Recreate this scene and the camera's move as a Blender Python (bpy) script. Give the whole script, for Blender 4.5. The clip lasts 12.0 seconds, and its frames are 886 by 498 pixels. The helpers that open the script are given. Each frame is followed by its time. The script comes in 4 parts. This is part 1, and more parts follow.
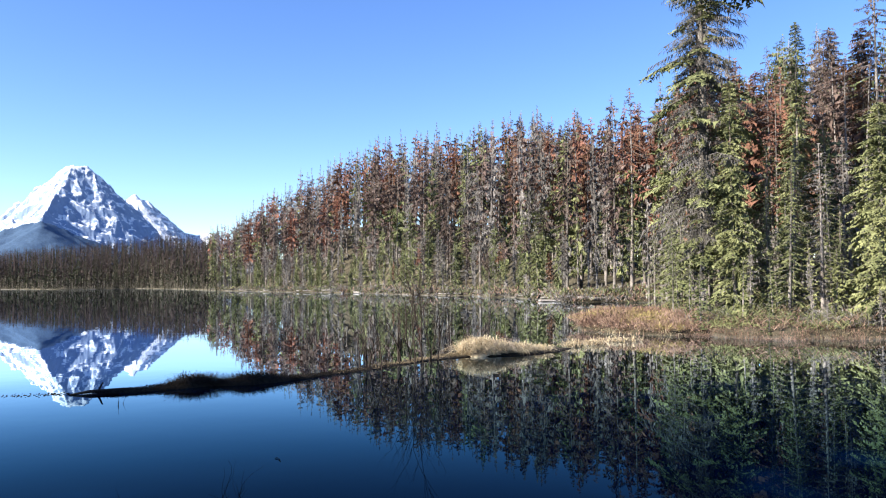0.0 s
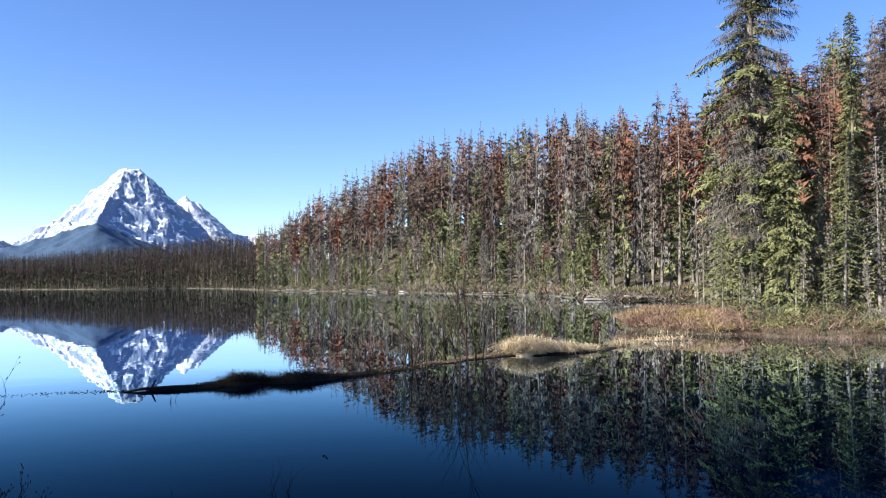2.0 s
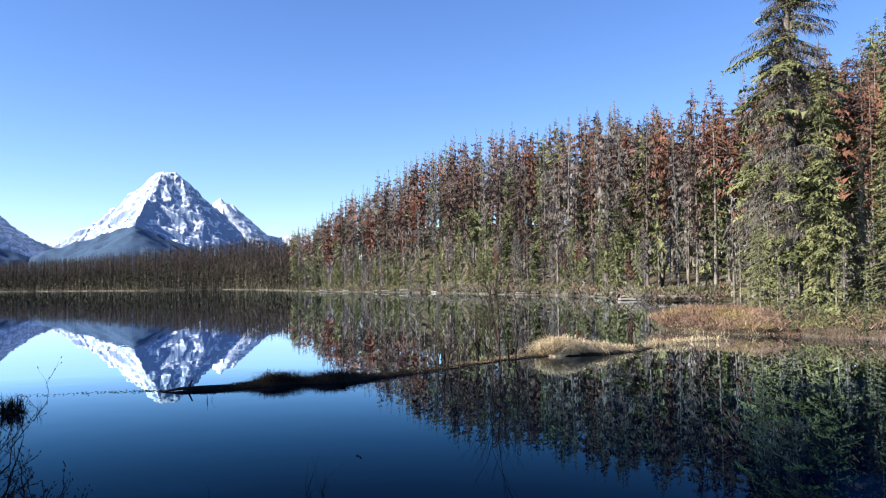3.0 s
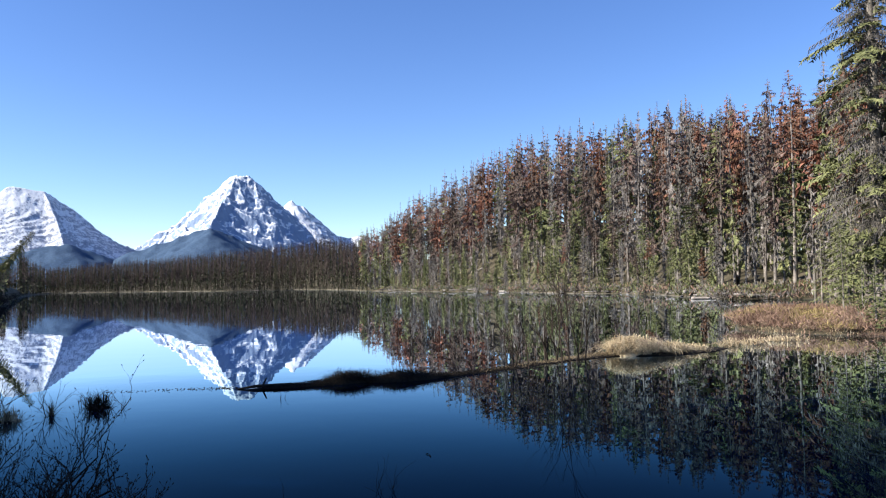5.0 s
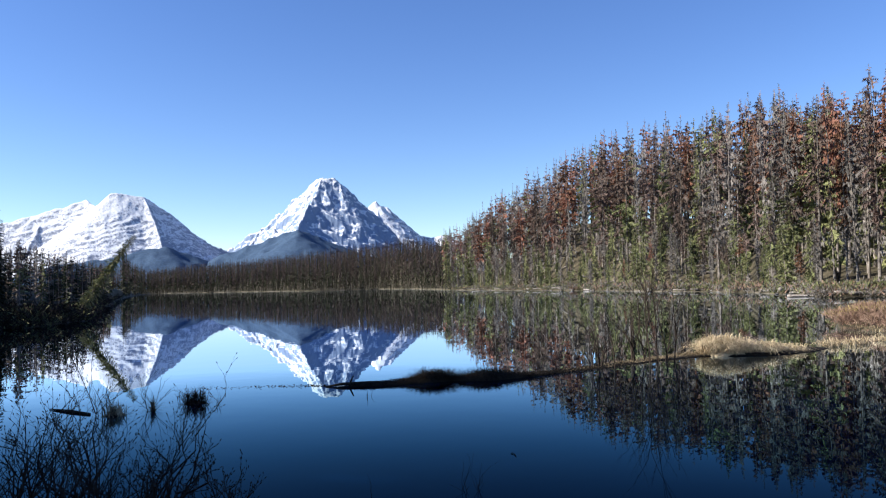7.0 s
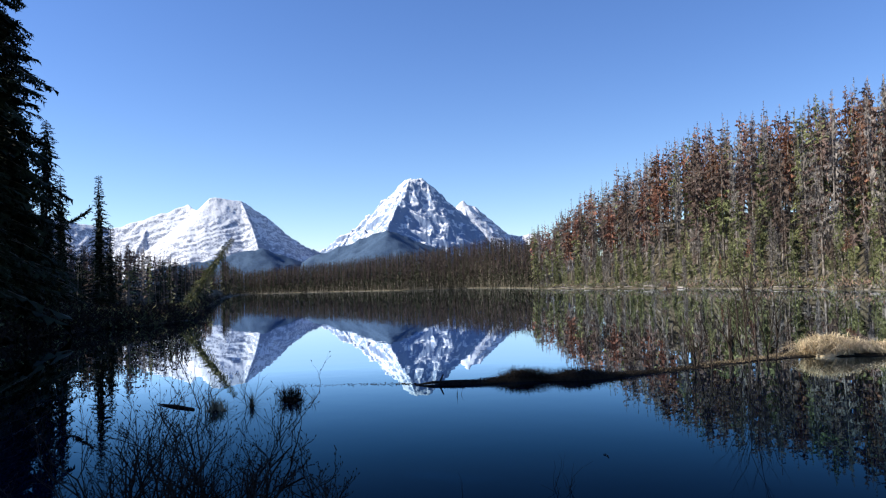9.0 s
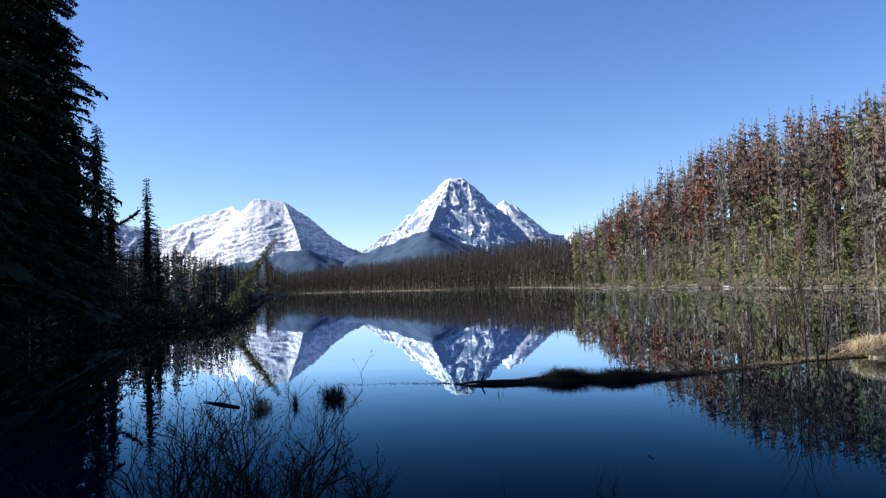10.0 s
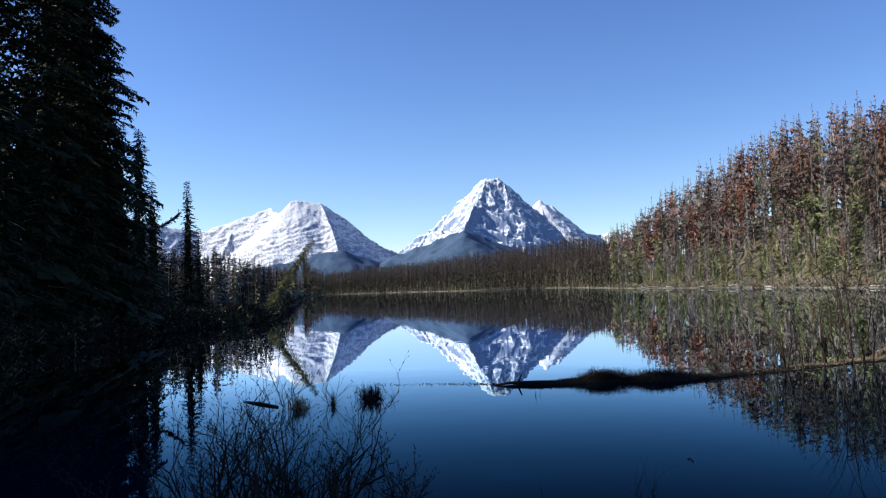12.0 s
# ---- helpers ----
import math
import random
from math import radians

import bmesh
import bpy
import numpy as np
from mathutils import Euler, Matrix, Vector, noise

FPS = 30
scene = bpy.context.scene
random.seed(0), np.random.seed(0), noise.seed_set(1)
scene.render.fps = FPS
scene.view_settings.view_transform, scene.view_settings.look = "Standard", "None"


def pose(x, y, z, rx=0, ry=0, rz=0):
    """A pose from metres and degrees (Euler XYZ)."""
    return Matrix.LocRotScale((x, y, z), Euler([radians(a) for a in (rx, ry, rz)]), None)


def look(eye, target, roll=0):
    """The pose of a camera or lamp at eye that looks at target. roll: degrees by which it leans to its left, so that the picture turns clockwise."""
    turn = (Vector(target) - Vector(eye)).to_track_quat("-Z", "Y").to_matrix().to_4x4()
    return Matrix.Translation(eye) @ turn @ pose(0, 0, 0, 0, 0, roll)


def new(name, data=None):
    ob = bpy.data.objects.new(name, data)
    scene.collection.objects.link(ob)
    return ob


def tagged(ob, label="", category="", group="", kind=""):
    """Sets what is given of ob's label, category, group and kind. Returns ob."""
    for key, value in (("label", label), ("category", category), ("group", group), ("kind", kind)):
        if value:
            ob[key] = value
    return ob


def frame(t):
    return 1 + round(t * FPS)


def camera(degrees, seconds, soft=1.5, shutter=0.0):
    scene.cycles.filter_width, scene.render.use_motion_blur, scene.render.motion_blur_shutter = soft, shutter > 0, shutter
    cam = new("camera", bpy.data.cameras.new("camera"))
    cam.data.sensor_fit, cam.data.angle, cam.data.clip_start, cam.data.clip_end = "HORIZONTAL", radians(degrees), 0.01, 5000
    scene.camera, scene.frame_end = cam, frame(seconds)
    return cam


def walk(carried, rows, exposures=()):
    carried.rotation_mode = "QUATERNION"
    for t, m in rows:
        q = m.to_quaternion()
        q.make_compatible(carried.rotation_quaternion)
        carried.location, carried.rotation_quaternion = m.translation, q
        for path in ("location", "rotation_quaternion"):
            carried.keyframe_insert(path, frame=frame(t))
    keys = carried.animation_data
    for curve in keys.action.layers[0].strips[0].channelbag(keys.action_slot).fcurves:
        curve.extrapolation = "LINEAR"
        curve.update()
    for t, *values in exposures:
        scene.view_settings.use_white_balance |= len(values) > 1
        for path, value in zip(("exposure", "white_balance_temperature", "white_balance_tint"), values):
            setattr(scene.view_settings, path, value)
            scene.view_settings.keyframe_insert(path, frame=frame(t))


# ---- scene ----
cam = camera(60.74, 12.0, soft=1.15)
EYE = 1.8  # metres over the lake
# seconds, yaw to the left, pitch, roll in degrees: a tripod head that is not quite level
TURN = [
    (0, -0.000, 2.523, -0.386), (0.5, 0.555, 2.492, -0.387), (1, 1.322, 2.475, -0.438), (1.5, 2.267, 2.468, -0.513),
    (2, 3.369, 2.479, -0.571), (2.5, 4.564, 2.520, -0.651), (3, 5.803, 2.534, -0.775), (5, 10.914, 2.565, -1.065),
    (5.5, 12.379, 2.559, -1.204), (6, 13.922, 2.587, -1.294), (6.5, 15.538, 2.590, -1.371), (7, 17.190, 2.623, -1.414),
    (9, 23.863, 2.729, -1.798), (9.5, 25.458, 2.758, -1.824), (10, 26.962, 2.798, -1.882), (10.5, 28.051, 2.838, -1.944),
    (11, 28.787, 2.866, -2.015), (11.5, 29.296, 2.898, -2.035), (12, 29.685, 2.937, -2.015)]
walk(cam, [(t, pose(0, 0, EYE, 90 + p, 0, y) @ pose(0, 0, 0, 0, 0, r)) for t, y, p, r in TURN],
     exposures=[(0, 1.50), (0.5, 1.46), (1.0, 1.30), (3, 1.24), (6, 1.05), (9, 0.92), (12, 0.87)])

# ---- world, sun, exposure ----
SUN_AZ, SUN_EL = 116.0, 31.0  # degrees to the left of straight ahead, and up


def place(az, d, z=0.0):
    """The point d metres from the tripod, az degrees to the left of straight ahead."""
    a = radians(az)
    return Vector((-d * math.sin(a), d * math.cos(a), z))


world = bpy.data.worlds.new("sky")
scene.world = world
world.use_nodes = True
wn = world.node_tree.nodes
sky = wn.new("ShaderNodeTexSky")
sky.sky_type, sky.sun_disc = "NISHITA", False
sky.sun_elevation, sky.sun_rotation = radians(SUN_EL), radians(-SUN_AZ)
sky.altitude, sky.air_density, sky.dust_density, sky.ozone_density = 1200, 1.0, 0.3, 3.0
wn["Background"].inputs["Strength"].default_value = 0.10
clear = wn.new("ShaderNodeHueSaturation")
clear.inputs["Saturation"].default_value, clear.inputs["Hue"].default_value = 1.18, 0.513
world.node_tree.links.new(sky.outputs[0], clear.inputs["Color"])
world.node_tree.links.new(clear.outputs[0], wn["Background"].inputs["Color"])
sun = new("sun", bpy.data.lights.new("sun", "SUN"))
sun.data.energy, sun.data.angle, sun.data.color = 5.0, radians(0.5), (1.0, 0.94, 0.85)
sun.matrix_world = look(place(SUN_AZ, 100 * math.cos(radians(SUN_EL)), 100 * math.sin(radians(SUN_EL))), (0, 0, 0))


# ---- materials ----
def material(name, dark, light, size, rough=0.8, fine=None, bump=0.0, vary=0.0, spec=0.12, island=0.0, tall=1.0):
    """A surface between two colours, mottled at two sizes in metres; vary: how far whole objects differ in brightness."""
    m = bpy.data.materials.new(name)
    m.use_nodes = True
    n, link = m.node_tree.nodes, m.node_tree.links.new
    bsdf = n["Principled BSDF"]
    bsdf.inputs["Roughness"].default_value = rough
    bsdf.inputs["Specular IOR Level"].default_value = spec
    geo = n.new("ShaderNodeNewGeometry")
    big, small = n.new("ShaderNodeTexNoise"), n.new("ShaderNodeTexNoise")
    big.inputs["Scale"].default_value, big.inputs["Detail"].default_value = 1 / size, 3
    small.inputs["Scale"].default_value, small.inputs["Detail"].default_value = 1 / (fine or size / 9), 4
    stretch = n.new("ShaderNodeVectorMath")
    stretch.operation = "MULTIPLY"
    stretch.inputs[1].default_value = (1, 1, 1 / tall)
    link(geo.outputs["Position"], stretch.inputs[0])
    for t in (big, small):
        link(stretch.outputs[0], t.inputs["Vector"])
    mix = n.new("ShaderNodeMath")
    mix.operation = "MULTIPLY_ADD"
    link(big.outputs["Fac"], mix.inputs[0])
    mix.inputs[1].default_value = 1.3
    half = n.new("ShaderNodeMath")
    half.operation = "MULTIPLY_ADD"
    link(small.outputs["Fac"], half.inputs[0])
    half.inputs[1].default_value, half.inputs[2].default_value = 1.1, -0.7
    link(half.outputs[0], mix.inputs[2])
    ramp = n.new("ShaderNodeValToRGB")
    ramp.color_ramp.elements[0].color, ramp.color_ramp.elements[1].color = (*dark, 1), (*light, 1)
    ramp.color_ramp.elements[0].position, ramp.color_ramp.elements[1].position = 0.15, 0.85
    link(mix.outputs[0], ramp.inputs[0])
    colour = ramp.outputs[0]
    if vary or island:
        hsv = n.new("ShaderNodeHueSaturation")
        info = n.new("ShaderNodeObjectInfo") if vary else geo
        out = info.outputs["Random"] if vary else geo.outputs["Random Per Island"]
        span = n.new("ShaderNodeMapRange")
        v = vary or island
        span.inputs["To Min"].default_value, span.inputs["To Max"].default_value = 1 - v, 1 + v
        link(out, span.inputs["Value"])
        link(span.outputs[0], hsv.inputs["Value"])
        turn = n.new("ShaderNodeMapRange")
        turn.inputs["To Min"].default_value, turn.inputs["To Max"].default_value = 0.5 + 0.035 * v, 0.5 - 0.035 * v
        link(out, turn.inputs["Value"])
        link(turn.outputs[0], hsv.inputs["Hue"])
        link(colour, hsv.inputs["Color"])
        colour = hsv.outputs[0]
    link(colour, bsdf.inputs["Base Color"])
    if bump:
        b = n.new("ShaderNodeBump")
        b.inputs["Distance"].default_value, b.inputs["Strength"].default_value = bump, 0.8
        link(small.outputs["Fac"], b.inputs["Height"])
        link(b.outputs[0], bsdf.inputs["Normal"])
    return m


M_GREEN = material("needles_green", (0.04, 0.05, 0.02), (0.225, 0.235, 0.105), 1.2, 0.6, 0.2, vary=0.3)
# Yellow-green near spruces, lightened in colour to look better lit.
M_LIT_GREEN = material("needles_lit_green", (0.05, 0.06, 0.024), (0.285, 0.29, 0.13), 1.2, 0.6, 0.2, vary=0.15)
# Near black: the west bank's shade is put into this needle colour.
M_SPRUCE_SHADE = material("needles_blue_green_shaded", (0.006, 0.010, 0.005), (0.030, 0.038, 0.016), 1.6, 0.6, 0.25, vary=0.25)
M_RED = material("needles_rust", (0.062, 0.030, 0.019), (0.25, 0.125, 0.080), 1.2, 0.8, 0.2, vary=0.3)
M_BROWN = material("needles_brown", (0.042, 0.030, 0.025), (0.178, 0.128, 0.104), 1.2, 0.8, 0.2, vary=0.35)
M_GREY = material("twigs_grey", (0.06, 0.053, 0.048), (0.27, 0.245, 0.22), 1.0, 0.85, 0.15, vary=0.3)
M_BARK = material("bark_grey", (0.07, 0.059, 0.049), (0.31, 0.275, 0.24), 0.8, 0.9, 0.06, bump=0.02, vary=0.2)
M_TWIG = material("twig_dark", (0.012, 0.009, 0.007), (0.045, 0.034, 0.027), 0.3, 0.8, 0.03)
M_FAR_BROWN = material("far_needles_brown", (0.026, 0.019, 0.016), (0.078, 0.056, 0.047), 6.0, 0.8, 1.2)
M_FAR_GREEN = material("far_needles_green", (0.013, 0.016, 0.008), (0.042, 0.044, 0.022), 6.0, 0.8, 1.2)
M_STRAW = material("straw_grass", (0.34, 0.26, 0.15), (0.72, 0.60, 0.40), 0.5, 0.8, 0.06, island=0.3)
M_SEDGE = material("sedge_dull", (0.10, 0.075, 0.045), (0.30, 0.24, 0.15), 0.6, 0.8, 0.08, island=0.3)
M_BRUSH = material("brush_russet", (0.12, 0.072, 0.05), (0.33, 0.225, 0.165), 1.4, 0.8, 0.12, island=0.35)
M_GOLD = material("brush_gold", (0.16, 0.125, 0.05), (0.40, 0.32, 0.13), 1.0, 0.8, 0.12, island=0.3)
M_LOG = material("driftwood", (0.13, 0.115, 0.10), (0.36, 0.325, 0.29), 0.6, 0.85, 0.05, bump=0.02, vary=0.2)
M_ROCK = material("shore_rock", (0.07, 0.065, 0.06), (0.22, 0.205, 0.19), 0.8, 0.9, 0.08, bump=0.03, vary=0.2)
M_WETLOG = material("wet_wood", (0.012, 0.01, 0.008), (0.05, 0.04, 0.03), 0.4, 0.6, 0.05, bump=0.02)
M_PEAT = material("peat", (0.006, 0.005, 0.004), (0.028, 0.022, 0.015), 0.5, 0.9, 0.05, bump=0.03)


def ground_material():
    """Pale gravel at the waterline, dry moss and needle litter above it, patched with earth."""
    m = material("forest_floor", (0.03, 0.028, 0.018), (0.125, 0.105, 0.07), 6.0, 0.95, 0.5, bump=0.06)
    n, link = m.node_tree.nodes, m.node_tree.links.new
    bsdf = n["Principled BSDF"]
    old = bsdf.inputs["Base Color"].links[0].from_socket
    geo, sep = n.new("ShaderNodeNewGeometry"), n.new("ShaderNodeSeparateXYZ")
    link(geo.outputs["Position"], sep.inputs[0])
    grit = n.new("ShaderNodeTexNoise")
    grit.inputs["Scale"].default_value, grit.inputs["Detail"].default_value = 0.12, 6
    link(geo.outputs["Position"], grit.inputs["Vector"])
    add = n.new("ShaderNodeMath")
    add.operation = "MULTIPLY_ADD"
    link(grit.outputs["Fac"], add.inputs[0])
    add.inputs[1].default_value = -0.9
    link(sep.outputs["Z"], add.inputs[2])
    span = n.new("ShaderNodeMapRange")
    span.inputs["From Min"].default_value, span.inputs["From Max"].default_value = -0.5, -0.36
    link(add.outputs[0], span.inputs["Value"])
    mix = n.new("ShaderNodeMix")
    mix.data_type = "RGBA"
    link(span.outputs[0], mix.inputs["Factor"])
    mix.inputs["A"].default_value = (0.16, 0.138, 0.11, 1)
    link(old, mix.inputs["B"])
    link(mix.outputs["Result"], bsdf.inputs["Base Color"])
    return m


def mountain_material(name, rock, low, treeline, strata, cover, aspect, layers, grain=0.06):
    """Snow on the gentler faces, bare rock on the steep ones, in broken bands; woods below the treeline."""
    m = bpy.data.materials.new(name)
    m.use_nodes = True
    n, link = m.node_tree.nodes, m.node_tree.links.new
    bsdf = n["Principled BSDF"]
    bsdf.inputs["Roughness"].default_value, bsdf.inputs["Specular IOR Level"].default_value = 0.9, 0.1
    geo = n.new("ShaderNodeNewGeometry")
    pos, nor = n.new("ShaderNodeSeparateXYZ"), n.new("ShaderNodeSeparateXYZ")
    link(geo.outputs["Position"], pos.inputs[0])
    link(geo.outputs["Normal"], nor.inputs[0])

    def noise_at(scale, detail, squash=1.0, warp=0.0):
        sc = n.new("ShaderNodeVectorMath")
        sc.operation = "MULTIPLY"
        sc.inputs[1].default_value = (1, 1, squash)
        link(geo.outputs["Position"], sc.inputs[0])
        t = n.new("ShaderNodeTexNoise")
        t.inputs["Scale"].default_value, t.inputs["Detail"].default_value = scale, detail
        t.inputs["Roughness"].default_value, t.inputs["Distortion"].default_value = 0.72, warp
        link(sc.outputs[0], t.inputs["Vector"])
        return t.outputs["Fac"]

    def calc(op, *args):
        k = n.new("ShaderNodeMath")
        k.operation = op
        for i, a in enumerate(args):
            if isinstance(a, (int, float)):
                k.inputs[i].default_value = a
            else:
                link(a, k.inputs[i])
        return k.outputs[0]

    patch, bands = noise_at(grain, 12, 0.4, 0.5), noise_at(0.02, 11, strata, 0.4)
    s = calc("MULTIPLY_ADD", patch, 1.3, nor.outputs["Z"])
    s = calc("MULTIPLY_ADD", bands, layers, s)
    high = calc("MULTIPLY", pos.outputs["Z"], 0.00055)
    # Bare rock favours faces away from the sun, deepening their shade in colour.
    s = calc("MULTIPLY_ADD", nor.outputs["X"], -0.88 * aspect, calc("ADD", s, high))
    s = calc("MULTIPLY_ADD", nor.outputs["Y"], -0.48 * aspect, s)
    snow = n.new("ShaderNodeMapRange")
    snow.inputs["From Min"].default_value, snow.inputs["From Max"].default_value = cover, cover + 0.05
    link(s, snow.inputs["Value"])
    stone = n.new("ShaderNodeMix")
    stone.data_type = "RGBA"
    link(patch, stone.inputs["Factor"])
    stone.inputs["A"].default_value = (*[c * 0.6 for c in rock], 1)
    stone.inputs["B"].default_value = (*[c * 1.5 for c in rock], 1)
    one = n.new("ShaderNodeMix")
    one.data_type = "RGBA"
    link(snow.outputs[0], one.inputs["Factor"])
    link(stone.outputs["Result"], one.inputs["A"])
    one.inputs["B"].default_value = (0.66, 0.68, 0.71, 1)
    wood = n.new("ShaderNodeMapRange")
    wood.inputs["From Min"].default_value, wood.inputs["From Max"].default_value = treeline - 25, treeline + 25
    link(calc("MULTIPLY_ADD", patch, 130, calc("ADD", pos.outputs["Z"], -65)), wood.inputs["Value"])
    two = n.new("ShaderNodeMix")
    two.data_type = "RGBA"
    link(wood.outputs[0], two.inputs["Factor"])
    trees = n.new("ShaderNodeMix")
    trees.data_type = "RGBA"
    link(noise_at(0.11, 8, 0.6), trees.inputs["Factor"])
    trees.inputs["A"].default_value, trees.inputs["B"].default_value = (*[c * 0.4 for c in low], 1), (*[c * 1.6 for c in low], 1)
    link(trees.outputs["Result"], two.inputs["A"])
    link(one.outputs["Result"], two.inputs["B"])
    link(two.outputs["Result"], bsdf.inputs["Base Color"])
    b = n.new("ShaderNodeBump")
    b.inputs["Distance"].default_value, b.inputs["Strength"].default_value = 3, 0.8
    link(noise_at(0.08, 8), b.inputs["Height"])
    link(b.outputs[0], bsdf.inputs["Normal"])
    return m


# Blue of haze and skylit shade is put into rock and foothill woods.
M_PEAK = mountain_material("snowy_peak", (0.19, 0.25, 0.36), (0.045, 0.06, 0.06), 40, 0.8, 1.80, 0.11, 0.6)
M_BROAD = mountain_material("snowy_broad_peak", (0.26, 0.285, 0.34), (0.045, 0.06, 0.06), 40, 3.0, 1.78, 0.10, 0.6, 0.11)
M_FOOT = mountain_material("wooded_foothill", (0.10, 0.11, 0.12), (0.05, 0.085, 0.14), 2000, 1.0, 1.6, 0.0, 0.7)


def water_material():
    m = bpy.data.materials.new("still_water")
    m.use_nodes = True
    n, link = m.node_tree.nodes, m.node_tree.links.new
    deep, gloss, mix = n.new("ShaderNodeBsdfDiffuse"), n.new("ShaderNodeBsdfGlossy"), n.new("ShaderNodeMixShader")
    deep.inputs["Color"].default_value = (0.0001, 0.003, 0.014, 1)
    gloss.inputs["Roughness"].default_value = 0.0
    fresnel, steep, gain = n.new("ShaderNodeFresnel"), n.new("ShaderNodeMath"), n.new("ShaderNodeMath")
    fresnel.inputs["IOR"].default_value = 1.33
    steep.operation, gain.operation, gain.use_clamp = "POWER", "MULTIPLY", True  # steepened to darken the near water, much like a polarising filter
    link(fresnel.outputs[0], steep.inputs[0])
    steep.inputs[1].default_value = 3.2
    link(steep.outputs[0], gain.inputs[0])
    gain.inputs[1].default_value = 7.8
    # Blue is put into the reflection's own colour where seen more steeply.
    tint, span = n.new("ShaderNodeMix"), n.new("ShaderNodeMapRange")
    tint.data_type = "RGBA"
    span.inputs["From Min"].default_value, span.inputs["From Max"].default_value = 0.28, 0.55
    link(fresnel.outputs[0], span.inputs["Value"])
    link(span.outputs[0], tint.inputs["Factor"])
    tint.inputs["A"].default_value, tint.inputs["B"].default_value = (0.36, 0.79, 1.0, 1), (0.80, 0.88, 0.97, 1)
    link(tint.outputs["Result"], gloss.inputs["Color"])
    link(gain.outputs[0], mix.inputs[0])
    link(deep.outputs[0], mix.inputs[1])
    link(gloss.outputs[0], mix.inputs[2])
    n.remove(n["Principled BSDF"])
    link(mix.outputs[0], n["Material Output"].inputs["Surface"])
    geo = n.new("ShaderNodeNewGeometry")
    a, b = n.new("ShaderNodeTexNoise"), n.new("ShaderNodeTexNoise")
    a.inputs["Scale"].default_value, a.inputs["Detail"].default_value = 1.1, 2
    b.inputs["Scale"].default_value, b.inputs["Detail"].default_value = 0.06, 2
    both = n.new("ShaderNodeMath")
    both.operation = "MULTIPLY"
    for t, k in ((a, 0), (b, 1)):
        link(geo.outputs["Position"], t.inputs["Vector"])
        link(t.outputs["Fac"], both.inputs[k])
    bump = n.new("ShaderNodeBump")
    bump.inputs["Strength"].default_value, bump.inputs["Distance"].default_value = 1.0, RIPPLE
    link(both.outputs[0], bump.inputs["Height"])
    for k in (deep, gloss, fresnel):
        link(bump.outputs[0], k.inputs["Normal"])
    return m


RIPPLE = 0.002
M_WATER = water_material()
M_GROUND = ground_material()

# ---- the lie of the land ----
AZ = [-75, -45, -30, -24.6, -20.8, -18.8, -13.2, -10.2, -8.8, -4.9, -1.9, 1.5, 7.8, 12.8, 16.8, 19, 22, 27, 33, 38.5, 40.2, 41, 42.6, 45.8, 50, 56, 66, 80, 100, 125]
SHORE = [14, 22, 26.5, 25.3, 25.3, 26.3, 26.4, 29, 71, 87, 99, 106, 137, 165, 205, 270, 345, 330, 420, 480, 230, 120, 54, 47, 44, 36, 26, 16, 8, 4]
HILL_AZ = [-75, -30, -20, -12, -9, -3, 3, 7, 11, 13, 16, 17.5, 20, 22, 27, 31, 35, 39, 41, 47, 55, 80, 125]
HILL = [4, 3, 3, 4, 8, 11, 13, 14, 9.5, 6.5, 2, 9, 17, 16, 10, 8.5, 7, 2.5, 2, 2.5, 4, 5, 3]
FLAT_AZ = [-20, -16, -10.3, -8.8]  # level ground on the point, before the slope begins
FLAT = [0, 36, 42, 0]
SPAN_AZ = [-75, -12, -9, 16, 18, 39.5, 40.5, 125]
SPAN = [35, 35, 40, 40, 180, 180, 50, 40]


def shore(az):
    d = float(np.interp(az, AZ, SHORE))
    return d * (1 + 0.03 * noise.noise(Vector((az * 0.7, 3, 0))) + 0.012 * noise.noise(Vector((az * 2.6, 7, 0))))


def smooth(u):
    u = min(max(u, 0.0), 1.0)
    return u * u * (3 - 2 * u)


def ground_z(az, d):
    """Height of the ground over the lake."""
    s = d - shore(az)
    if s <= 0:
        if d < 2.6 or not -75 < az < 125:
            return 0.22
        return -1.6 * smooth(min(-s / 6, (d - 2.6) / 14))
    if -16.5 < az < -8.4 and 36 < d < 67:  # the inlet behind the point
        inlet = min((az + 16.5) / 1.5, (d - 36) / 3, (67 - d) / 3)
        return 0.3 - 1.2 * smooth(inlet)
    p = place(az, d)
    bank = 0.35 * (1 - math.exp(-s / 0.6))
    hill = float(np.interp(az, HILL_AZ, HILL)) * smooth((s - float(np.interp(az, FLAT_AZ, FLAT))) / float(np.interp(az, SPAN_AZ, SPAN)))
    lumps = 0.5 * noise.noise(p * 0.09) + 0.2 * noise.noise(p * 0.4)
    return bank + hill + max(-0.2, lumps * smooth(s / 10))


def az_d(x, y):
    return math.degrees(math.atan2(-x, y)), math.hypot(x, y)


def ground_at(x, y):
    return ground_z(*az_d(x, y))


